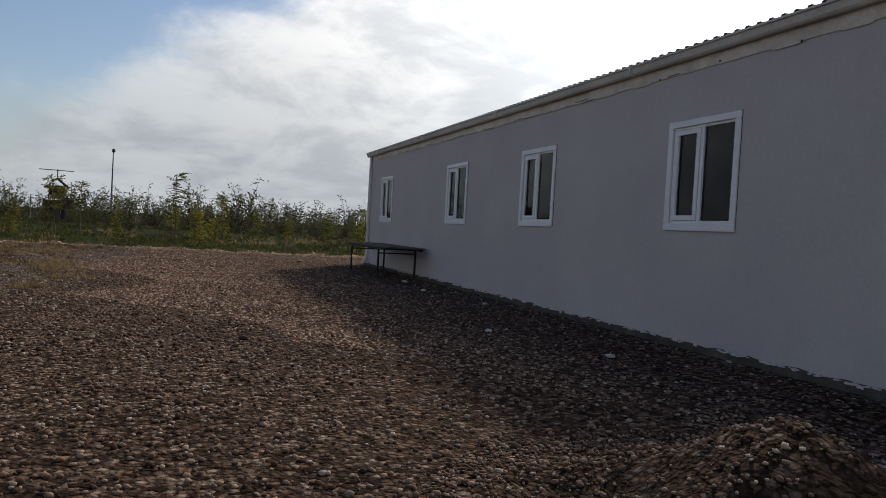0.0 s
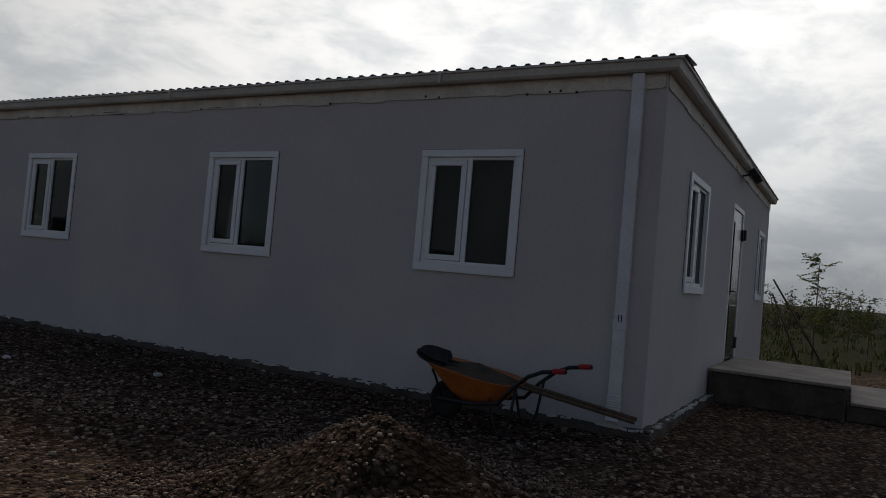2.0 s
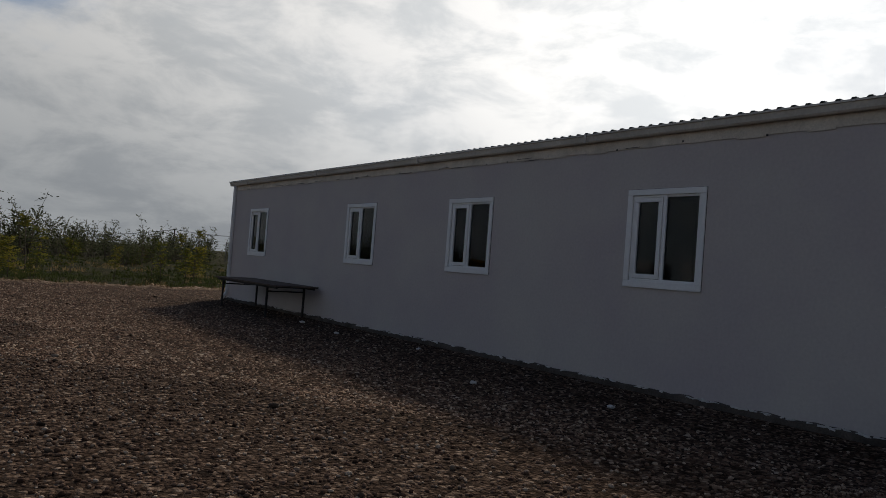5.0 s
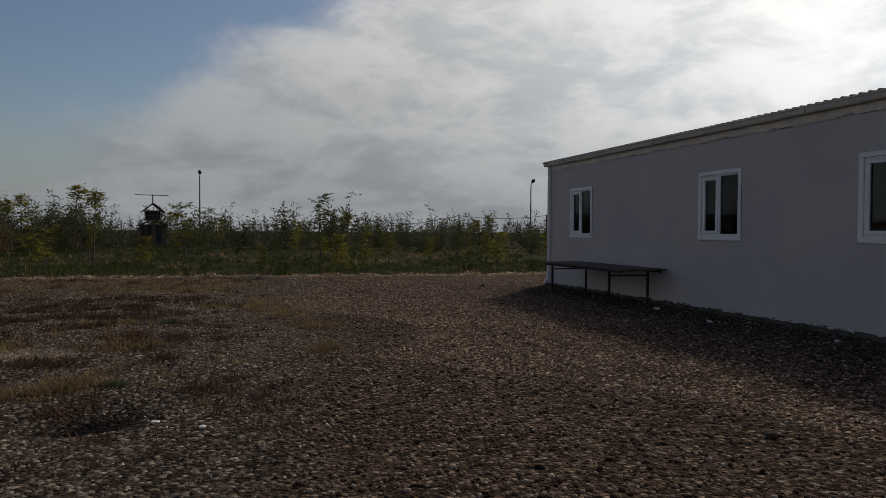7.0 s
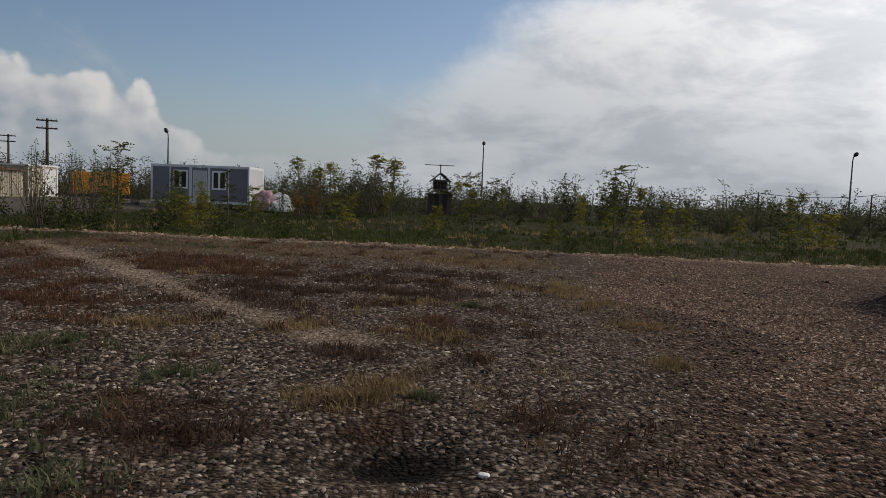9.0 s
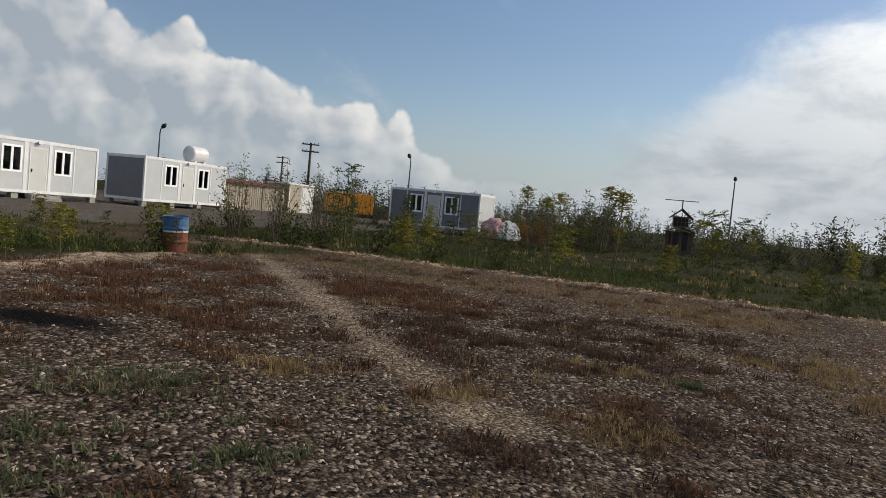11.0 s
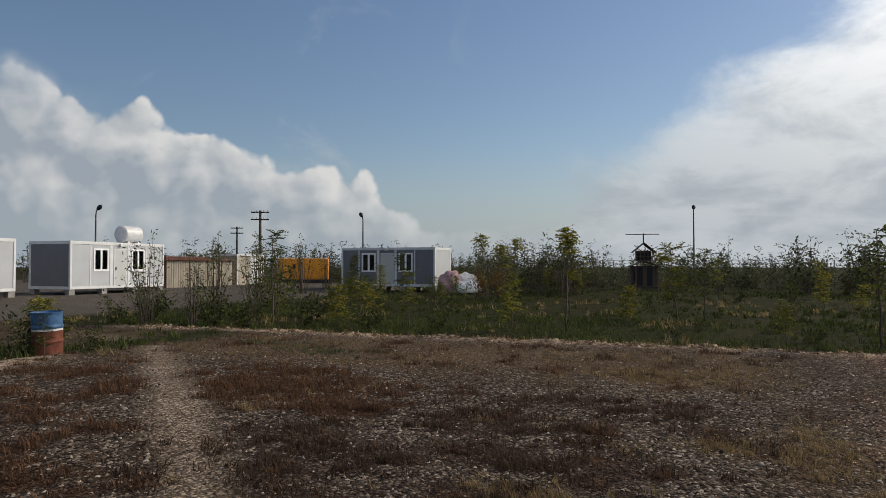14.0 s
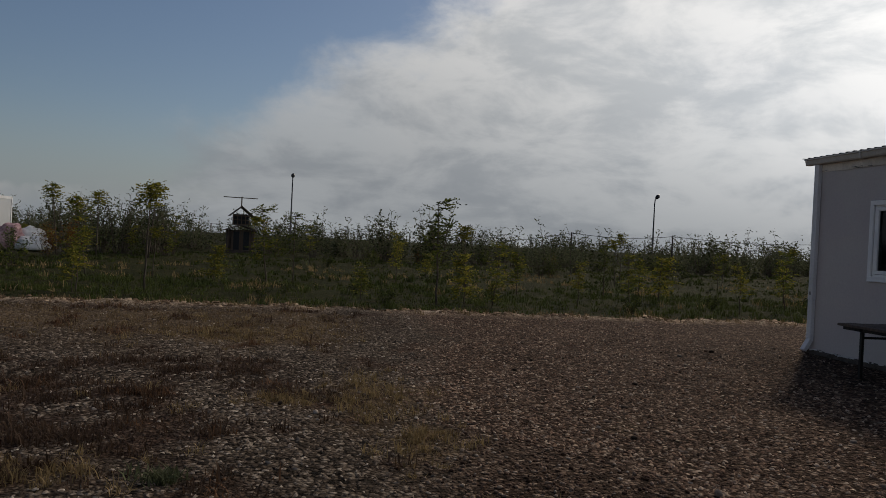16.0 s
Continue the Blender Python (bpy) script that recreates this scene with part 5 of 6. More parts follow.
def sack_heap():
    r = random.Random(4)
    for k, (x, y, sx, sy, sz, mat, nm, lab) in enumerate(((-25.35, 50.2, 0.8, 0.7, 0.95, PINK, "covered_bale", "bulging bale under a faded pink cloth"), (-24.2, 50.1, 0.85, 0.7, 0.5, SACK, "bulk_sack", "slumped white woven bulk sack"), (-24.65, 51.0, 0.85, 0.7, 0.85, SACK, "bulk_sack", "slumped white woven bulk sack"))):
        bm = bmesh.new()
        bmesh.ops.create_icosphere(bm, subdivisions=4, radius=1.0)
        for v in bm.verts:
            p = v.co.copy()
            d = noise.noise(p * 1.7 + Vector((k * 5, 0, 0))) * 0.28 + noise.noise(p * 4.5 + Vector((0, k * 3, 0))) * 0.12
            q = p * (1 + d)
            v.co = Vector((q.x * sx, q.y * sy, max(-0.5, q.z) * sz))
        me = bpy.data.meshes.new(nm)
        bm.to_mesh(me)
        bm.free()
        me.materials.append(mat)
        me.polygons.foreach_set("use_smooth", [True] * len(me.polygons))
        o = new(nm, me)
        o.location = (x, y, gz(x, y) + 0.5 * sz)
        tagged(o, lab, "sack", group="sacks by the cabin")


def drum():
    d = tagged(new("oil_drum"), "dented oil drum, blue top and rusty red bottom", "drum")
    d.matrix_basis = Matrix.Translation((-21.5, 18.15, gz(-21.5, 18.15) - 0.01)) @ Matrix.Rotation(radians(2.5), 4, "X")
    def skin(z0, z1, rings, mat, name):
        n, v = 32, []
        zs = [z0 + (z1 - z0) * i / rings for i in range(rings + 1)]
        for z in zs:
            r = 0.285 + (0.013 if min(abs(z - a) for a in (0.0, 0.29, 0.58, 0.87)) < 0.022 else 0)
            v += [((r + 0.006 * math.sin(k * 0.9 + z * 9)) * math.cos(2 * math.pi * k / n), (r + 0.006 * math.cos(k * 0.7 + z * 5)) * math.sin(2 * math.pi * k / n), z) for k in range(n)]
        f = [(i * n + k, i * n + (k + 1) % n, (i + 1) * n + (k + 1) % n, (i + 1) * n + k) for i in range(rings) for k in range(n)]
        Build().add(v, f).make(name, mat, d, smooth=True)
    skin(0.0, 0.50, 24, DRUMRED, "lower_half")
    skin(0.50, 0.54, 3, TANK, "pale_band")
    skin(0.54, 0.88, 17, BLUE, "upper_half")
    Build().tube([(0, 0, 0.80), (0, 0, 0.83)], 0.283, 32).make("lid", BLUE, d)


def bird_house():
    h = tagged(new("pigeon_house"), "two-tier dark wooden pigeon house with a gabled top", "hut")
    h.matrix_basis = line_up(-15.4, 61.6, -13.5, 62.0, gz(-14.5, 62))
    b = Build().box(0, 1.9, 0, 1.5, 0.0, 0.25)
    b.make("base", WOOD_OLD, h)
    for u in (0.0, 0.3, 0.86, 1.0, 1.56, 1.82):
        Build().box(u, u + 0.09, 0, 0.06, 0.25, 1.75).make("post", WOOD, h)
    Build().box(0.0, 1.9, 0.55, 1.5, 0.25, 1.75).make("body", WOOD_OLD, h)
    for u in (0.42, 1.12):
        Build().box(u, u + 0.40, 0.02, 0.05, 0.28, 1.6).make("door", BLACK, h)
    Build().add([(-0.25, -0.2, 1.72), (0.95, -0.2, 2.15), (2.15, -0.2, 1.72), (-0.25, 1.7, 1.72), (0.95, 1.7, 2.15), (2.15, 1.7, 1.72), (-0.25, -0.2, 1.66), (0.95, -0.2, 2.09), (2.15, -0.2, 1.66), (-0.25, 1.7, 1.66), (0.95, 1.7, 2.09), (2.15, 1.7, 1.66)],
                [(0, 1, 4, 3), (1, 2, 5, 4), (6, 9, 10, 7), (7, 10, 11, 8), (0, 6, 7, 1), (1, 7, 8, 2), (3, 4, 10, 9), (4, 5, 11, 10), (0, 3, 9, 6), (2, 8, 11, 5)]).make("lower_roof", WOOD_OLD, h)
    for u in (0.35, 0.65, 0.92, 1.2, 1.5):
        Build().box(u, u + 0.05, 0.1, 0.15, 2.1, 2.95).make("post", WOOD, h)
    for z in (2.12, 2.45, 2.75):
        Build().box(0.3, 1.6, 0.08, 0.14, z, z + 0.05).make("rail", WOOD, h)
    Build().box(0.4, 1.5, 0.5, 1.3, 2.1, 2.9).make("loft", BLACK, h)
    Build().add([(0.1, -0.1, 2.8), (0.95, -0.1, 3.5), (1.8, -0.1, 2.8), (0.1, 1.5, 2.8), (0.95, 1.5, 3.5), (1.8, 1.5, 2.8), (0.1, -0.1, 2.73), (0.95, -0.1, 3.42), (1.8, -0.1, 2.73), (0.1, 1.5, 2.73), (0.95, 1.5, 3.42), (1.8, 1.5, 2.73)],
                [(0, 1, 4, 3), (1, 2, 5, 4), (6, 9, 10, 7), (7, 10, 11, 8), (0, 6, 7, 1), (1, 7, 8, 2), (3, 4, 10, 9), (4, 5, 11, 10), (0, 3, 9, 6), (2, 8, 11, 5)]).make("upper_roof", WOOD_OLD, h)
    Build().box(0.91, 0.99, 0.6, 0.68, 3.4, 4.2).make("mast", WOOD, h)
    Build().box(-0.35, 2.1, 0.62, 0.66, 4.1, 4.16).make("crossbar", WOOD, h)


def street_lamp(x, y, top, turn, group="street lamps"):
    l = tagged(new("street_lamp"), "tall slim grey street lamp with a small round head", "street lamp", group=group)
    l.matrix_basis = Matrix.Translation((x, y, gz(x, y))) @ Matrix.Rotation(radians(turn), 4, "Z")
    H = top - gz(x, y)
    Build().tube([(0, 0, 0), (0, 0, 0.9), (0, 0, H - 0.7), (0.04, 0, H - 0.35), (0.18, 0, H - 0.18)], [0.09, 0.085, 0.05, 0.045, 0.04], 10).make("mast", POLE, l, smooth=True)
    Build().tube([(0.1 + 0.06 * i, 0, H - 0.27 + 0.055 * i) for i in range(8)], [0.05, 0.11, 0.15, 0.17, 0.17, 0.15, 0.10, 0.03], 10).make("head", BLACK, l, smooth=True)
    Build().box(-0.12, 0.12, -0.12, 0.12, -0.05, 0.05).make("foot", CONCRETE, l)


def power_pole(x, y, top, turn):
    p = tagged(new("power_pole"), "dark wooden power pole with two crossarms", "utility pole", group="power poles")
    p.matrix_basis = Matrix.Translation((x, y, gz(x, y) - 0.05)) @ Matrix.Rotation(radians(turn), 4, "Z")
    Build().tube([(0, 0, 0), (0, 0, top)], [0.16, 0.11], 10).make("mast", POLEWOOD, p, smooth=True)
    for z in (top - 0.25, top - 0.95):
        Build().box(-0.85, 0.85, -0.16, -0.04, z, z + 0.12).make("crossarm", POLEWOOD, p)
        for u in (-0.75, -0.35, 0.35, 0.75):
            Build().tube([(u, -0.1, z + 0.1), (u, -0.1, z + 0.26)], 0.045, 8).make("insulator", TANK, p)


def cable(points, sag, name, label):
    c = Build()
    for a, b in zip(points, points[1:]):
        a, b = Vector(a), Vector(b)
        c.tube([a.lerp(b, i / 14) - Vector((0, 0, sag * 4 * (i / 14) * (1 - i / 14))) for i in range(15)], 0.022, 5)
    tagged(c.make(name, BLACK), label, "cable")


def fence_row():
    f = tagged(new("boundary_fence"), "distant wire fence on thin pale posts", "fence")
    b, x = Build(), -64.0
    post = Build().box(-0.05, 0.05, -0.05, 0.05, -0.1, 2.3).make("post", CONCRETE, f)
    pts = []
    while x < 62:
        pts.append((x, 79 + 0.03 * x))
        x += 3.2
    for k, (px, py) in enumerate(pts):
        o = post if k == 0 else post.copy()
        if k:
            scene.collection.objects.link(o)
        o.location = (px, py, gz(px, py))
    w = Build()
    for z in (0.5, 1.0, 1.5, 2.0, 2.28):
        w.tube([(px, py - 0.07, gz(px, py) + z) for px, py in pts], 0.012, 4)
    w.make("wire", POLE, f)


wheelbarrow()
shovel(-0.86, -0.50, 0.0, "shovel", "dirty shovel with a long wooden handle across the barrow")
shovel(-0.79, -0.42, 0.018, "shovel", "dirty shovel with a long wooden handle across the barrow")
yard_table()
leaning_tools()
FRONT = [("w", 1.6, 2.6, 1.0, 2.22), ("d", 3.06, 3.93, 0.16, 2.2), ("w", 4.38, 5.35, 1.0, 2.22), ("p", 1.32, 1.4, 0.16, 2.44), ("p", 2.72, 2.92, 0.16, 2.44), ("p", 4.05, 4.22, 0.16, 2.44), ("p", 5.5, 5.57, 0.16, 2.44)]
cabin(line_up(-41.11, 25.2, -41.42, 32.19, 0.57), "white-framed grey site cabin with a white door and two windows", FRONT, steps=True)
cabin(line_up(-41.24, 35.15, -41.5, 42.15, 0.57), "white-framed grey site cabin standing on blocks", FRONT)
# front turned from the sun: takes the panel coloured with shade
cabin(line_up(-33.6, 50.48, -26.6, 50.6, 0.47), "white-framed grey site cabin partly behind young trees", FRONT, panel=SHADED_WALL)
roof_tank()
shed()
generator()
sack_heap()
drum()
bird_house()
for lx, ly, lz, turn in ((-11.5, 72.9, 7.1, 90), (19.9, 66.2, 6.65, 20), (-37.4, 60.5, 6.3, 150), (-53.5, 47.6, 6.4, 10)):
    street_lamp(lx, ly, lz, turn)
power_pole(-50.4, 63.8, 6.85, 25)
power_pole(-70.8, 86.0, 6.9, 25)
for fx, fy, fh in ((12.2, 65.5, 3.0), (20.6, 64.0, 3.1), (34.0, 62.0, 3.1), (4.0, 72.0, 1.9)):
    p = tagged(new("cable_post"), "thin dark post carrying an overhead cable", "post", group="cable posts")
    p.matrix_basis = Matrix.Translation((fx, fy, gz(fx, fy) - 0.05))
    Build().tube([(0, 0, 0), (0, 0, fh)], 0.06, 8).make("shaft", POLEWOOD, p)
cable([(4.0, 72.0, 1.9), (12.2, 65.5, 3.0), (20.6, 64.0, 3.1), (34.0, 62.0, 3.1)], 0.28, "overhead_cable", "thin black cable strung between the posts")
fence_row()


# ---- plants ----
def leaf_cards(pos, dirs, length, width, r):
    """Small folded leaves: two triangles each side of the rib as one quad pair."""
    n = len(pos)
    d = dirs / np.maximum(1e-6, np.linalg.norm(dirs, axis=1))[:, None]
    ref = r.normal(size=(n, 3))
    s = np.cross(d, ref)
    s /= np.maximum(1e-6, np.linalg.norm(s, axis=1))[:, None]
    up = np.cross(s, d)
    length, width = np.asarray(length)[:, None], np.asarray(width)[:, None]
    a = pos
    b = pos + d * length * 0.5 + s * width * 0.5 + up * width * 0.12
    c = pos + d * length
    e = pos + d * length * 0.5 - s * width * 0.5 + up * width * 0.12
    v = np.stack([a, b, c, e], 1).reshape(-1, 3)
    return v, np.arange(4 * n).reshape(-1, 4)


def sapling(seed, height, leafy, mats, low=0.25, broad=0.30, leaf=0.11):
    """A young tree: a thin bent stem, rising side shoots, rows of leaflets along them."""
    r = np.random.RandomState(seed)
    stem, pts = Build(), [Vector((0, 0, -0.05))]
    lean = r.normal(0, 0.05, 2)
    for i in range(1, 8):
        t = i / 7
        pts.append(Vector((lean[0] * t * height + r.normal(0, 0.012), lean[1] * t * height + r.normal(0, 0.012), height * t)))
    stem.tube(pts, [0.022 * height / 2.2 * (1 - 0.8 * i / 7) + 0.004 for i in range(8)], 6)
    P, D, Ls, Ws = [], [], [], []
    nb = int(7 + 5 * leafy)
    for k in range(nb):
        t = low + (1 - low) * (k + r.uniform(0, 0.8)) / nb
        t = min(t, 0.98)
        i = min(6, int(t * 7))
        p0 = pts[i].lerp(pts[i + 1], t * 7 - i)
        a = r.uniform(0, 6.283)
        ln = height * broad * (1.15 - 0.75 * t) * r.uniform(0.6, 1.2)
        rise = r.uniform(0.3, 1.1)
        d = Vector((math.cos(a), math.sin(a), rise)).normalized()
        path = [p0, p0 + d * ln * 0.5, p0 + d * ln + Vector((0, 0, -0.06 * ln))]
        stem.tube(path, [0.008, 0.006, 0.003], 4, caps=False)
        for j in range(int(4 + 5 * leafy)):
            q = path[0].lerp(path[2], 0.25 + 0.75 * r.uniform())
            fa = r.uniform(0, 6.283)
            fd = Vector((math.cos(fa), math.sin(fa), r.uniform(-0.4, 0.6))).normalized()
            m = int(r.randint(5, 9))
            fl = leaf * m * 0.42
            for s in range(m):
                base = q + fd * fl * (s + 0.5) / m + Vector((0, 0, -0.05 * (s / m) ** 2))
                side = Vector((-fd.y, fd.x, r.uniform(-0.2, 0.3))) * (1 if s % 2 else -1)
                P.append(base[:])
                D.append((side + fd * 0.5)[:])
                Ls.append(leaf * r.uniform(0.7, 1.15))
                Ws.append(leaf * r.uniform(0.35, 0.5))
    v, f = leaf_cards(np.array(P), np.array(D), np.array(Ls), np.array(Ws), r)
    idx = (r.uniform(0, 1, len(f)) < 0.3).astype(int)
    return stem, (v, f, idx, mats)


def shrub(seed, height, width, mats, n=900, leaf=0.09, stems=16, sparse=0.5):
    """A loose bush of many thin stems with small leaves towards their ends."""
    r = np.random.RandomState(seed)
    stem = Build()
    P, D = [], []
    for k in range(stems):
        a, out = r.uniform(0, 6.283), width * 0.5 * math.sqrt(r.uniform(0.02, 1))
        hh = height * (1 - 0.45 * (out / (width * 0.5)) ** 2) * r.uniform(0.6, 1.08)
        base = Vector((0.12 * width * math.cos(a) * r.uniform(), 0.12 * width * math.sin(a) * r.uniform(), -0.05))
        tip = Vector((out * math.cos(a), out * math.sin(a), hh))
        mid = base.lerp(tip, 0.5) + Vector((r.normal(0, 0.05), r.normal(0, 0.05), 0.08 * hh)) * 1.0
        stem.tube([base, mid, tip], [0.02 * height / 2.5, 0.012 * height / 2.5, 0.004], 4, caps=False)
        for j in range(n // stems):
            t = sparse * 0.5 + (1 - sparse * 0.5) * r.uniform() ** 0.8
            q = (base.lerp(mid, t * 2) if t < 0.5 else mid.lerp(tip, t * 2 - 1))
            spread = 0.045 * width * (0.7 + 0.5 * t)
            P.append((q.x + r.normal(0, spread), q.y + r.normal(0, spread), max(0.05, q.z + r.normal(0, spread * 0.9))))
            D.append((r.normal(), r.normal(), r.normal(0.3, 0.7)))
    m = len(P)
    v, f = leaf_cards(np.array(P), np.array(D), leaf * r.uniform(0.6, 1.3, m), leaf * r.uniform(0.25, 0.45, m), r)
    return stem, (v, f, (r.uniform(0, 1, m) < 0.25).astype(int), mats)


def plant(name, label, category, group, made):
    stem, (v, f, idx, mats) = made
    o = tagged(new(name), label, category, group=group)
    stem.make("stem", BARK, o, smooth=True)
    lo = new("foliage", raw_mesh("foliage", v, f, mats, idx))
    lo.parent = o
    return o


def put_plants():
    r = random.Random(77)
    kinds = [plant("sapling", "young staked tree with yellow-green feathery leaves", "sapling", "planted saplings", sapling(s, h, lf, m, low, br)) for s, h, lf, m, low, br in
             ((1, 2.2, 0.9, (LEAF, LEAF_Y), 0.25, 0.26), (2, 1.5, 0.8, (LEAF, LEAF_Y), 0.2, 0.3), (3, 2.6, 0.6, (LEAF_Y, LEAF), 0.78, 0.15), (4, 1.3, 1.0, (LEAF_Y, LEAF), 0.1, 0.36), (5, 2.9, 1.0, (LEAF, LEAF_D), 0.3, 0.3), (6, 1.9, 0.7, (LEAF_Y, LEAF), 0.3, 0.22), (7, 2.7, 1.0, (LEAF_D, LEAF), 0.12, 0.28))]
    used = set()

    def place(kind, x, y, s=1.0):
        if -16.4 < x < -12.4 and 36 < y < 61:
            x -= 4.4
        m = Matrix.Translation((x, y, gz(x, y) - 0.02)) @ Matrix.Rotation(r.uniform(0, 6.283), 4, "Z")
        if kind in used:
            o = copy_thing(kind, m)
        else:
            o, _ = kind, used.add(kind)
            o.matrix_basis = m
        o.scale = (s * r.uniform(0.92, 1.08), s * r.uniform(0.92, 1.08), s)
        return o

    K = kinds
    fixed = ((5, -13.9, 25.6, 0.8), (3, -11.8, 31.6, 0.9), (0, -10.2, 32.2, 1.15), (4, -5.45, 26.3, 0.92), (0, -3.9, 26.6, 0.75), (1, -7.4, 26.1, 0.7), (3, -4.6, 26.9, 1.0), (2, -12.8, 27.2, 1.05), (1, -14.3, 26.6, 0.8), (1, -4.1, 25.9, 0.5),
             (1, 3.0, 32.5, 1.0), (3, 2.5, 30.0, 1.1), (5, 3.4, 26.8, 0.75), (0, 7.6, 30.8, 0.85), (0, 5.4, 27.6, 0.7), (5, 9.5, 28.0, 0.9), (4, 1.2, 31.5, 0.6), (3, 6.6, 25.9, 0.8), (1, 10.8, 26.0, 0.9), (0, 0.6, 28.0, 0.7), (5, -1.2, 27.5, 0.7), (1, -2.0, 31.0, 1.0), (4, -9.4, 33.0, 0.8), (0, -17.5, 27.0, 0.75), (3, -19.6, 26.5, 0.9), (4, -22.4, 27.0, 1.0), (0, -16.2, 33.5, 1.0), (2, -20.4, 14.3, 0.40), (1, -20.3, 13.2, 0.55), (3, -22.6, 15.8, 0.6), (1, -24.8, 20.4, 0.7), (3, -24.0, 17.2, 0.6), (1, -27.5, 19.0, 0.7), (3, -23.2, 19.6, 0.8), (1, -26.5, 14.0, 0.7), (3, -29.0, 16.5, 0.8), (4, -37.5, 12.5, 1.3), (6, -22.9, 38.0, 0.95), (6, -25.2, 37.0, 0.85), (6, -27.2, 40.5, 0.9), (6, -26.0, 33.5, 0.7), (6, -21.9, 18.0, 0.36), (6, -20.9, 17.6, 0.3), (6, -22.6, 17.0, 0.33))
    for k, x, y, s in fixed:
        place(K[k], x, y, s)
    for k in range(24):
        x, y = r.uniform(-30, 22), r.uniform(31, 54)
        place(K[r.choice((0, 1, 3, 4, 5, 2))], x, y, r.uniform(0.6, 1.15))
    # tall open crowns further back
    for x, y, s in ((-22.0, 47.5, 1.4), (-20.4, 48.5, 1.3), (-17.4, 47.0, 1.5)):
        place(K[2], x, y, s)
    for x, y, s in ((13.4, -1.2, 0.85), (21.0, -2.2, 0.6), (17.5, -2.6, 0.55), (27.0, -4.0, 0.9)):
        place(K[4], x, y, s)

    S = [plant("shrub", lab, "shrub", grp, shrub(*a)) for lab, grp, a in (
        ("loose grey-green willow bush with thin arching stems", "willow bushes", (11, 3.0, 2.4, (LEAF_G, LEAF_D), 900, 0.15, 16, 0.4)),
        ("loose grey-green willow bush with thin arching stems", "willow bushes", (12, 3.6, 2.8, (LEAF_G, LEAF_D), 950, 0.16, 16, 0.35)),
        ("low dark green bush at the yard's edge", "edge bushes", (13, 1.2, 1.6, (LEAF_D, LEAF), 420, 0.14, 12, 0.2)),
        ("rounded green bush at the yard's edge", "edge bushes", (14, 1.6, 1.5, (LEAF, LEAF_D), 460, 0.14, 12, 0.3)),
        ("autumn-orange bush among the saplings", "autumn bushes", (15, 1.7, 1.6, (LEAF_O, LEAF_Y), 700, 0.10, 14, 0.3)),
        ("tall thin willow with sparse feathery twigs", "willow bushes", (16, 3.3, 1.9, (LEAF_G, LEAF), 380, 0.13, 14, 0.9)))]
    W1, W2, B1, B2, A1, T1 = S
    for k in range(26):
        place(r.choice((W1, W2, B2)), r.uniform(2, 34), r.uniform(46, 64), r.uniform(0.6, 0.95))
    for x, y, s in ((-25.3, 24.6, 0.95), (-24.2, 25.4, 0.7), (-30.2, 33.5, 1.1), (-28.6, 36.0, 1.0), (-31.5, 38.5, 1.15), (-33.5, 45.5, 1.2), (-25.0, 29.5, 0.9), (-34.5, 50.0, 1.0)):
        place(T1, x, y, s)
    for x, y, s in ((-25.6, 24.9, 1.0), (-23.4, 25.2, 1.1), (-21.8, 25.0, 0.9), (-20.6, 26.0, 1.1), (-26.6, 24.4, 0.8), (-18.4, 25.9, 0.8), (-21.75, 17.75, 0.75), (-22.4, 18.9, 0.7), (-20.9, 18.6, 0.5), (-16.0, 25.8, 0.55), (-24.6, 26.6, 1.0), (-27.8, 27.2, 1.1)):
        place(B1, x, y, s)
    for x, y, s in ((-24.4, 30.0, 1.1), (-22.0, 33.5, 1.0), (-26.5, 40.0, 1.0), (-28.8, 42.5, 0.9), (-19.5, 36.0, 1.0), (-30.0, 47.0, 0.9), (-24.0, 44.0, 0.9), (12.5, 27.0, 0.8)):
        place(B2, x, y, s)
    for x, y, s in ((-24.0, 52.5, 1.1), (-22.6, 51.0, 1.15), (-21.2, 52.0, 1.1), (-19.8, 51.0, 1.15), (-18.4, 52.5, 1.1), (-17.3, 51.2, 1.1), (-23.2, 55.0, 1.1), (-18.8, 55.0, 1.1)):
        place(W2, x, y, s)
    for x, y, s in ((-21.6, 45.0, 1.1), (-20.6, 45.6, 1.2), (7.0, 55.0, 0.8), (-2.0, 57.0, 0.7)):
        place(A1, x, y, s)
    for k in range(22):
        place(r.choice((B1, B2)), r.uniform(-22, 24), r.uniform(46, 58), r.uniform(0.6, 0.95)) if k % 2 else place(B1, r.uniform(-14, 12), r.uniform(25.4, 29), r.uniform(0.35, 0.6))
    far_bushes(r)


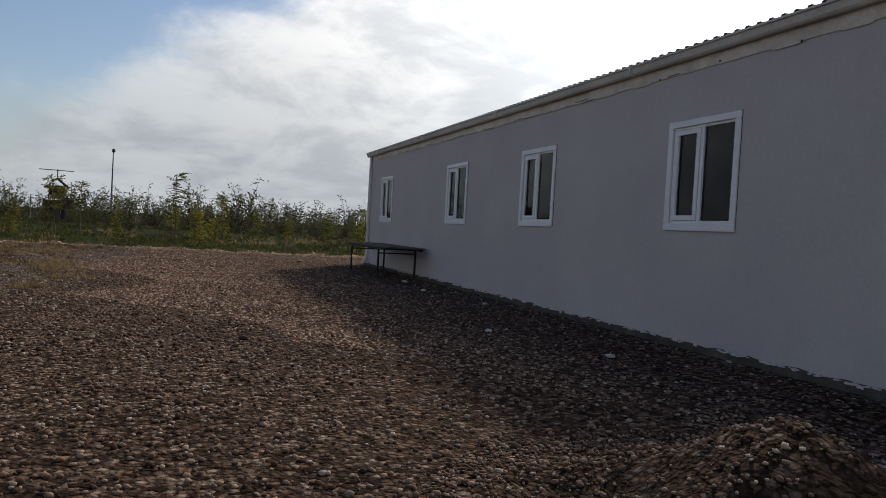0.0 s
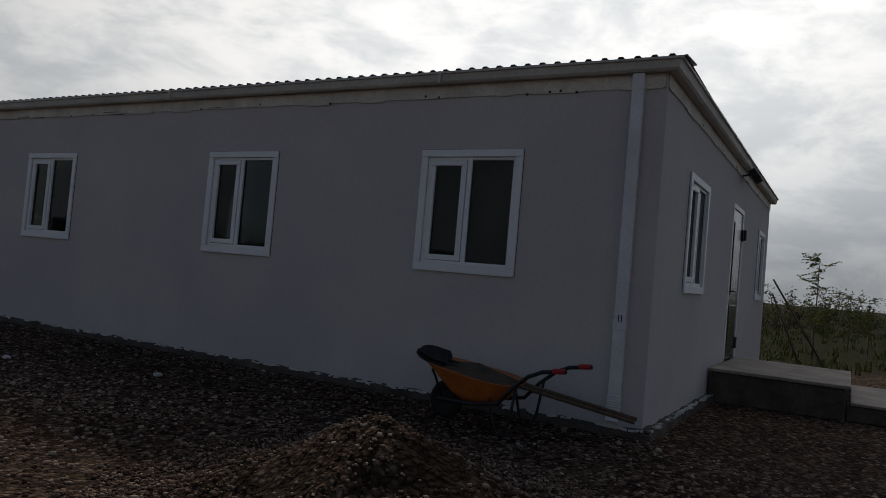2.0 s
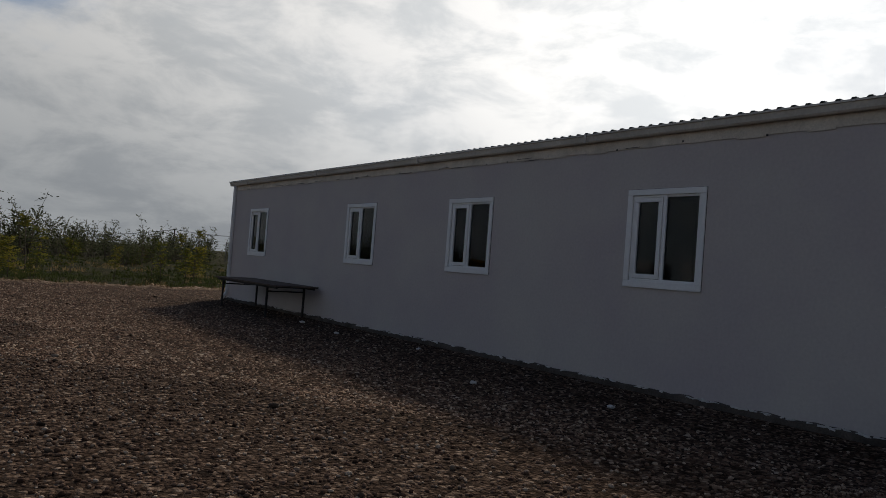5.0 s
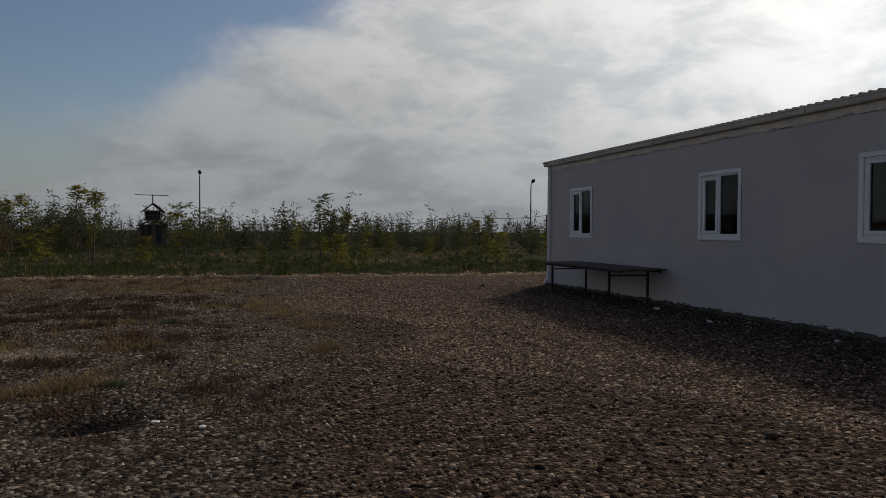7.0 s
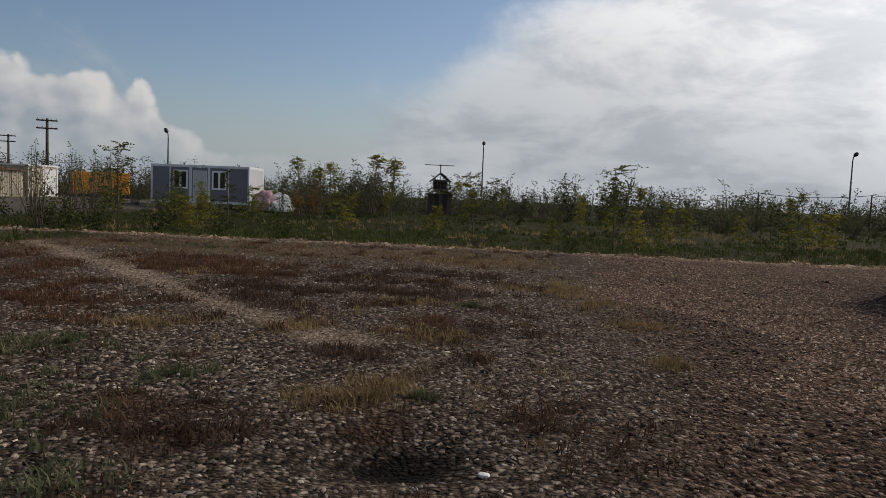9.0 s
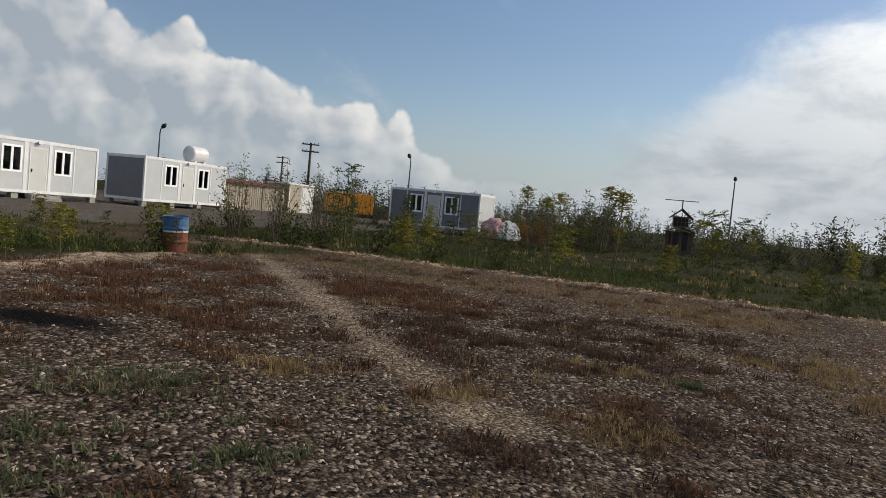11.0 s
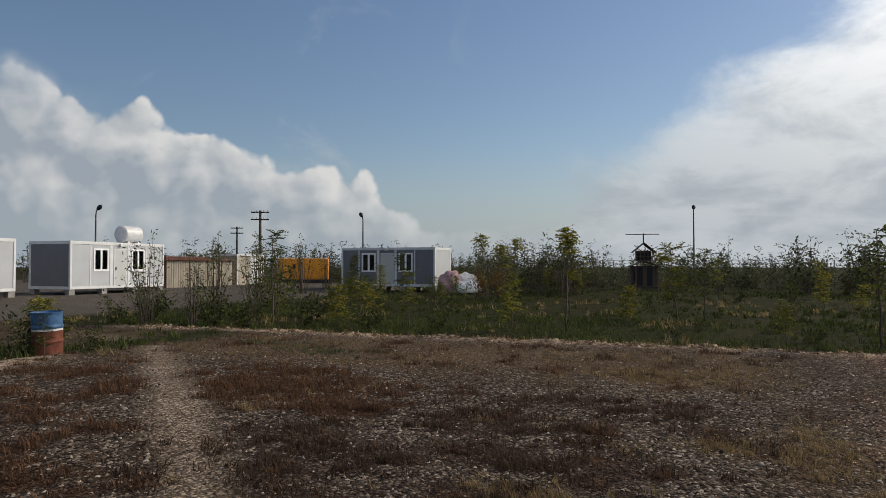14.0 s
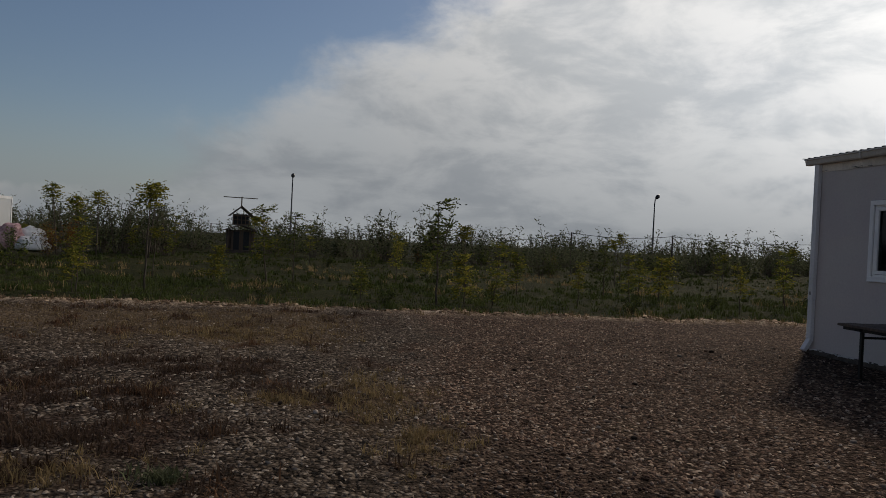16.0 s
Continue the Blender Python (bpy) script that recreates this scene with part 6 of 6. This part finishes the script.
def far_bushes(r):
    """The belt of bushes that closes the view, as one body of growth."""
    kinds = [shrub(a, h, w, (LEAF_G, LEAF_D), n, lf, 9, sp) for a, h, w, n, lf, sp in ((21, 3.0, 2.6, 340, 0.22, 0.35), (22, 3.6, 3.0, 370, 0.23, 0.35), (23, 1.8, 2.6, 280, 0.24, 0.1), (24, 2.6, 2.0, 260, 0.21, 0.5))]
    spots = []
    for k in range(190):
        x = -72 + 118 * (k + r.random()) / 190
        y = r.uniform(56, 78) + 0.04 * x
        if -16.6 < x < -12.6 and y < 68 or -46 < x < -22 and y < 62:
            y = r.uniform(70, 80)
        spots.append((r.choice((0, 1, 0, 2, 3)), x, y, r.uniform(0.85, 1.42)))
    for k in range(110):
        spots.append((2, -66 + 1.05 * k + r.uniform(-0.6, 0.6), r.uniform(64, 76), r.uniform(0.85, 1.25)))
    for k in range(36):
        spots.append((r.choice((0, 1)), -100 + 4.6 * k + r.uniform(-1, 1), r.uniform(84, 98), r.uniform(1.1, 1.6)))
    for k in range(56):
        spots.append((r.choice((2, 2, 0)), r.uniform(30, 62), r.uniform(-16, 3), r.uniform(0.6, 1.0)))
    for k in range(26):
        spots.append((r.choice((0, 1)), r.uniform(36, 80), r.uniform(3, 60), r.uniform(0.7, 1.1)))
    V, F, I, n = [], [], [], 0
    for k, x, y, s in spots:
        stem, (v, f, idx, mats) = kinds[k]
        a, c = r.uniform(0, 6.283), (s * r.uniform(0.9, 1.15), s)
        for vv, ff, ii in ((np.array([p[:] for p in stem.v]), np.array(stem.f), np.full(len(stem.f), 2)), (v, f, idx)):
            X = (vv[:, 0] * math.cos(a) - vv[:, 1] * math.sin(a)) * c[0] + x
            Y = (vv[:, 0] * math.sin(a) + vv[:, 1] * math.cos(a)) * c[0] + y
            V.append(np.stack([X, Y, vv[:, 2] * c[1] + gz(x, y)], -1))
            F.append(ff + n)
            I.append(ii)
            n += len(vv)
    me = raw_mesh("far_bushes", np.concatenate(V), np.concatenate(F), (LEAF_G, LEAF_D, BARK), np.concatenate(I))
    tagged(new("far_bushes", me), "belt of loose grey-green bushes along the boundary", "bushes", kind="stuff")


def tufts(name, xy, size, blades, mat, label, seed, spread=0.5, wide=0.007):
    r = np.random.RandomState(seed)
    n = len(xy) * blades
    p = np.repeat(xy, blades, 0)
    s = np.repeat(size, blades)
    off = r.normal(0, 1, (n, 2)) * (s * 0.28)[:, None]
    q = p + off
    z = ground_height(q[:, 0], q[:, 1]) - 0.01
    a, lean, ln = r.uniform(0, 6.283, n), np.abs(r.normal(0, spread, n)), s * r.uniform(0.35, 1.0, n)
    d = np.stack([np.cos(a) * np.sin(lean), np.sin(a) * np.sin(lean), np.cos(lean)], -1)
    side = np.stack([-np.sin(a), np.cos(a), 0 * a], -1) * (wide * (1 + 6 * s) * r.uniform(0.6, 1.4, n))[:, None]
    b = np.column_stack([q, z])
    mid = b + d * (ln * 0.55)[:, None]
    tip = b + d * ln[:, None] + np.stack([np.cos(a), np.sin(a), -0.6 + 0 * a], -1) * (ln * 0.25)[:, None]
    v = np.stack([b - side * 0.5, b + side * 0.5, mid + side * 0.4, mid - side * 0.4, tip], 1).reshape(-1, 3)
    k = np.arange(n)[:, None] * 5
    tri = np.concatenate([k + np.array([[0, 1, 2]]), k + np.array([[0, 2, 3]]), k + np.array([[3, 2, 4]])], 0)
    return tagged(new(name, raw_mesh(name, v, tri, mat)), label, "plants", kind="stuff")


def put_tufts():
    r = np.random.RandomState(5)

    def pick(n, x0, x1, y0, y1, keep):
        out = np.zeros((0, 2))
        while len(out) < n:
            p = np.stack([r.uniform(x0, x1, 6 * n), r.uniform(y0, y1, 6 * n)], -1)
            out = np.concatenate([out, p[r.uniform(0, 1, len(p)) < keep(p[:, 0], p[:, 1])]])
        return out[:n]

    def kept(key, power=1.3):
        return lambda x, y: zone_masks(x, y)[key] ** power * (1 - zone_masks(x, y)["burnt_shade"]) * (0.25 + 0.75 * (wave_noise(x, y, 4.5, 51) > -0.15))

    p = pick(3600, -21, -8.5, 5, 23.3, kept("rust"))
    tufts("dead_weeds", p, r.uniform(0.05, 0.19, len(p)), 10, DEAD, "matted reddish brown dead weeds over the gravel", 61, 0.95, 0.006)
    p = pick(2600, -16, -7.4, 5, 23.3, kept("dusk"))
    tufts("dark_dead_weeds", p, r.uniform(0.05, 0.16, len(p)), 10, DUSK, "low dark brown dead weeds over the gravel", 69, 0.95, 0.006)
    p = pick(2600, -21, -7.0, 5, 23.6, kept("tan", 1.0))
    tufts("tan_grass", p, r.uniform(0.04, 0.13, len(p)), 9, TAN, "short tan grass thinly covering the gravel", 70, 0.9, 0.006)

    def clumps(spots, per):
        q = []
        for cx, cy, rx, ry in spots:
            m = int(per * (rx * ry) ** 0.5) + 6
            q.append(np.stack([cx + r.normal(0, 0.5 * rx, m), cy + r.normal(0, 0.5 * ry, m)], -1))
        return np.concatenate(q)

    p = pick(160, -20, -6.8, 5, 23.3, lambda x, y: (1 - zone_masks(x, y)["drive"]) * (wave_noise(x, y, 1.2, 52) > 0.25))
    p = np.concatenate([p, clumps(STRAWY, 60)])
    tufts("dry_grass", p, r.uniform(0.06, 0.18, len(p)), 26, STRAW, "straw-coloured dry grass tufts on the gravel", 62, 0.8, 0.004)
    p = clumps(GREENY, 62)
    tufts("green_weeds", p, r.uniform(0.05, 0.16, len(p)), 24, WEED, "small green weeds growing through the gravel", 63, 0.8, 0.006)
    p = pick(420, -26, 10, 23.4, 24.6, lambda x, y: zone_masks(x, y)["bank"])
    tufts("bank_grass", p, r.uniform(0.06, 0.22, len(p)), 10, TAN, "dry grass along the low soil bank", 71, 0.8, 0.007)
    field = lambda x, y: zone_masks(x, y)["field"] * (1 - zone_masks(x, y)["road"]) * (1 - 0.7 * zone_masks(x, y)["bank"])
    p = pick(3400, -28, 14, 24.2, 33, lambda x, y: field(x, y) * (0.25 + (wave_noise(x, y, 0.8, 54) > -0.2)))
    tufts("field_grass", p, r.uniform(0.08, 0.30, len(p)), 13, GRASS, "rough green grass beyond the yard", 64, 0.45, 0.007)
    p = pick(2800, -40, 26, 31, 60, lambda x, y: field(x, y) * (0.2 + (wave_noise(x, y, 0.5, 55) > 0)))
    tufts("far_grass", p, r.uniform(0.10, 0.34, len(p)), 9, GRASS, "rough green grass further off", 65, 0.5, 0.016)
    p = pick(500, -34, 16, 6, 46, lambda x, y: field(x, y) * (wave_noise(x, y, 0.7, 56) > 0.35))
    tufts("field_straw", p, r.uniform(0.12, 0.4, len(p)), 12, STRAW, "patches of dry yellow grass in the field", 66, 0.5, 0.008)
    p = pick(1100, -34, -20.5, 5, 23, lambda x, y: field(x, y) * (1 - zone_masks(x, y)["bank"]))
    tufts("side_grass", p, r.uniform(0.1, 0.34, len(p)), 14, GRASS, "green and brown grass beside the cabins", 67, 0.5, 0.008)
    p = pick(900, 9.3, 40, -14, 14, lambda x, y: np.ones_like(x))
    tufts("back_grass", p, r.uniform(0.15, 0.4, len(p)), 10, GRASS, "rough grass behind the house", 68, 0.5, 0.012)


def litter():
    r = random.Random(9)
    for k, (x, y, s, nm, lab, mat) in enumerate(((-8.9, 7.24, 0.035, "paper_scrap", "crumpled white paper scrap on the gravel", SACK), (-8.55, 6.9, 0.03, "paper_scrap", "crumpled white paper scrap on the gravel", SACK), (-1.9, 6.2, 0.05, "plaster_lump", "pale lump of plaster on the gravel", FLAKES), (-1.0, 11.2, 0.05, "plaster_lump", "pale lump of plaster on the gravel", FLAKES), (-0.7, 9.0, 0.05, "plaster_lump", "pale lump of plaster on the gravel", FLAKES), (-1.3, 4.6, 0.05, "plaster_lump", "pale lump of plaster on the gravel", FLAKES), (-0.8, 13.0, 0.06, "plaster_lump", "pale lump of plaster on the gravel", FLAKES))):
        bm = bmesh.new()
        bmesh.ops.create_icosphere(bm, subdivisions=2, radius=1.0)
        for v in bm.verts:
            v.co = v.co * (1 + 0.4 * noise.noise(v.co * 2.2 + Vector((k * 3, 0, 0))))
            v.co.z *= 0.45
        me = bpy.data.meshes.new(nm)
        bm.to_mesh(me)
        bm.free()
        me.materials.append(mat)
        o = new(nm, me)
        o.scale = (s, s * 0.8, s)
        o.location, o.rotation_euler = (x, y, gz(x, y) + s * 0.3), (0, 0, r.uniform(0, 6))
        tagged(o, lab, "litter", group="bits lying about")


put_plants()
put_tufts()
litter()
scatter_gravel()
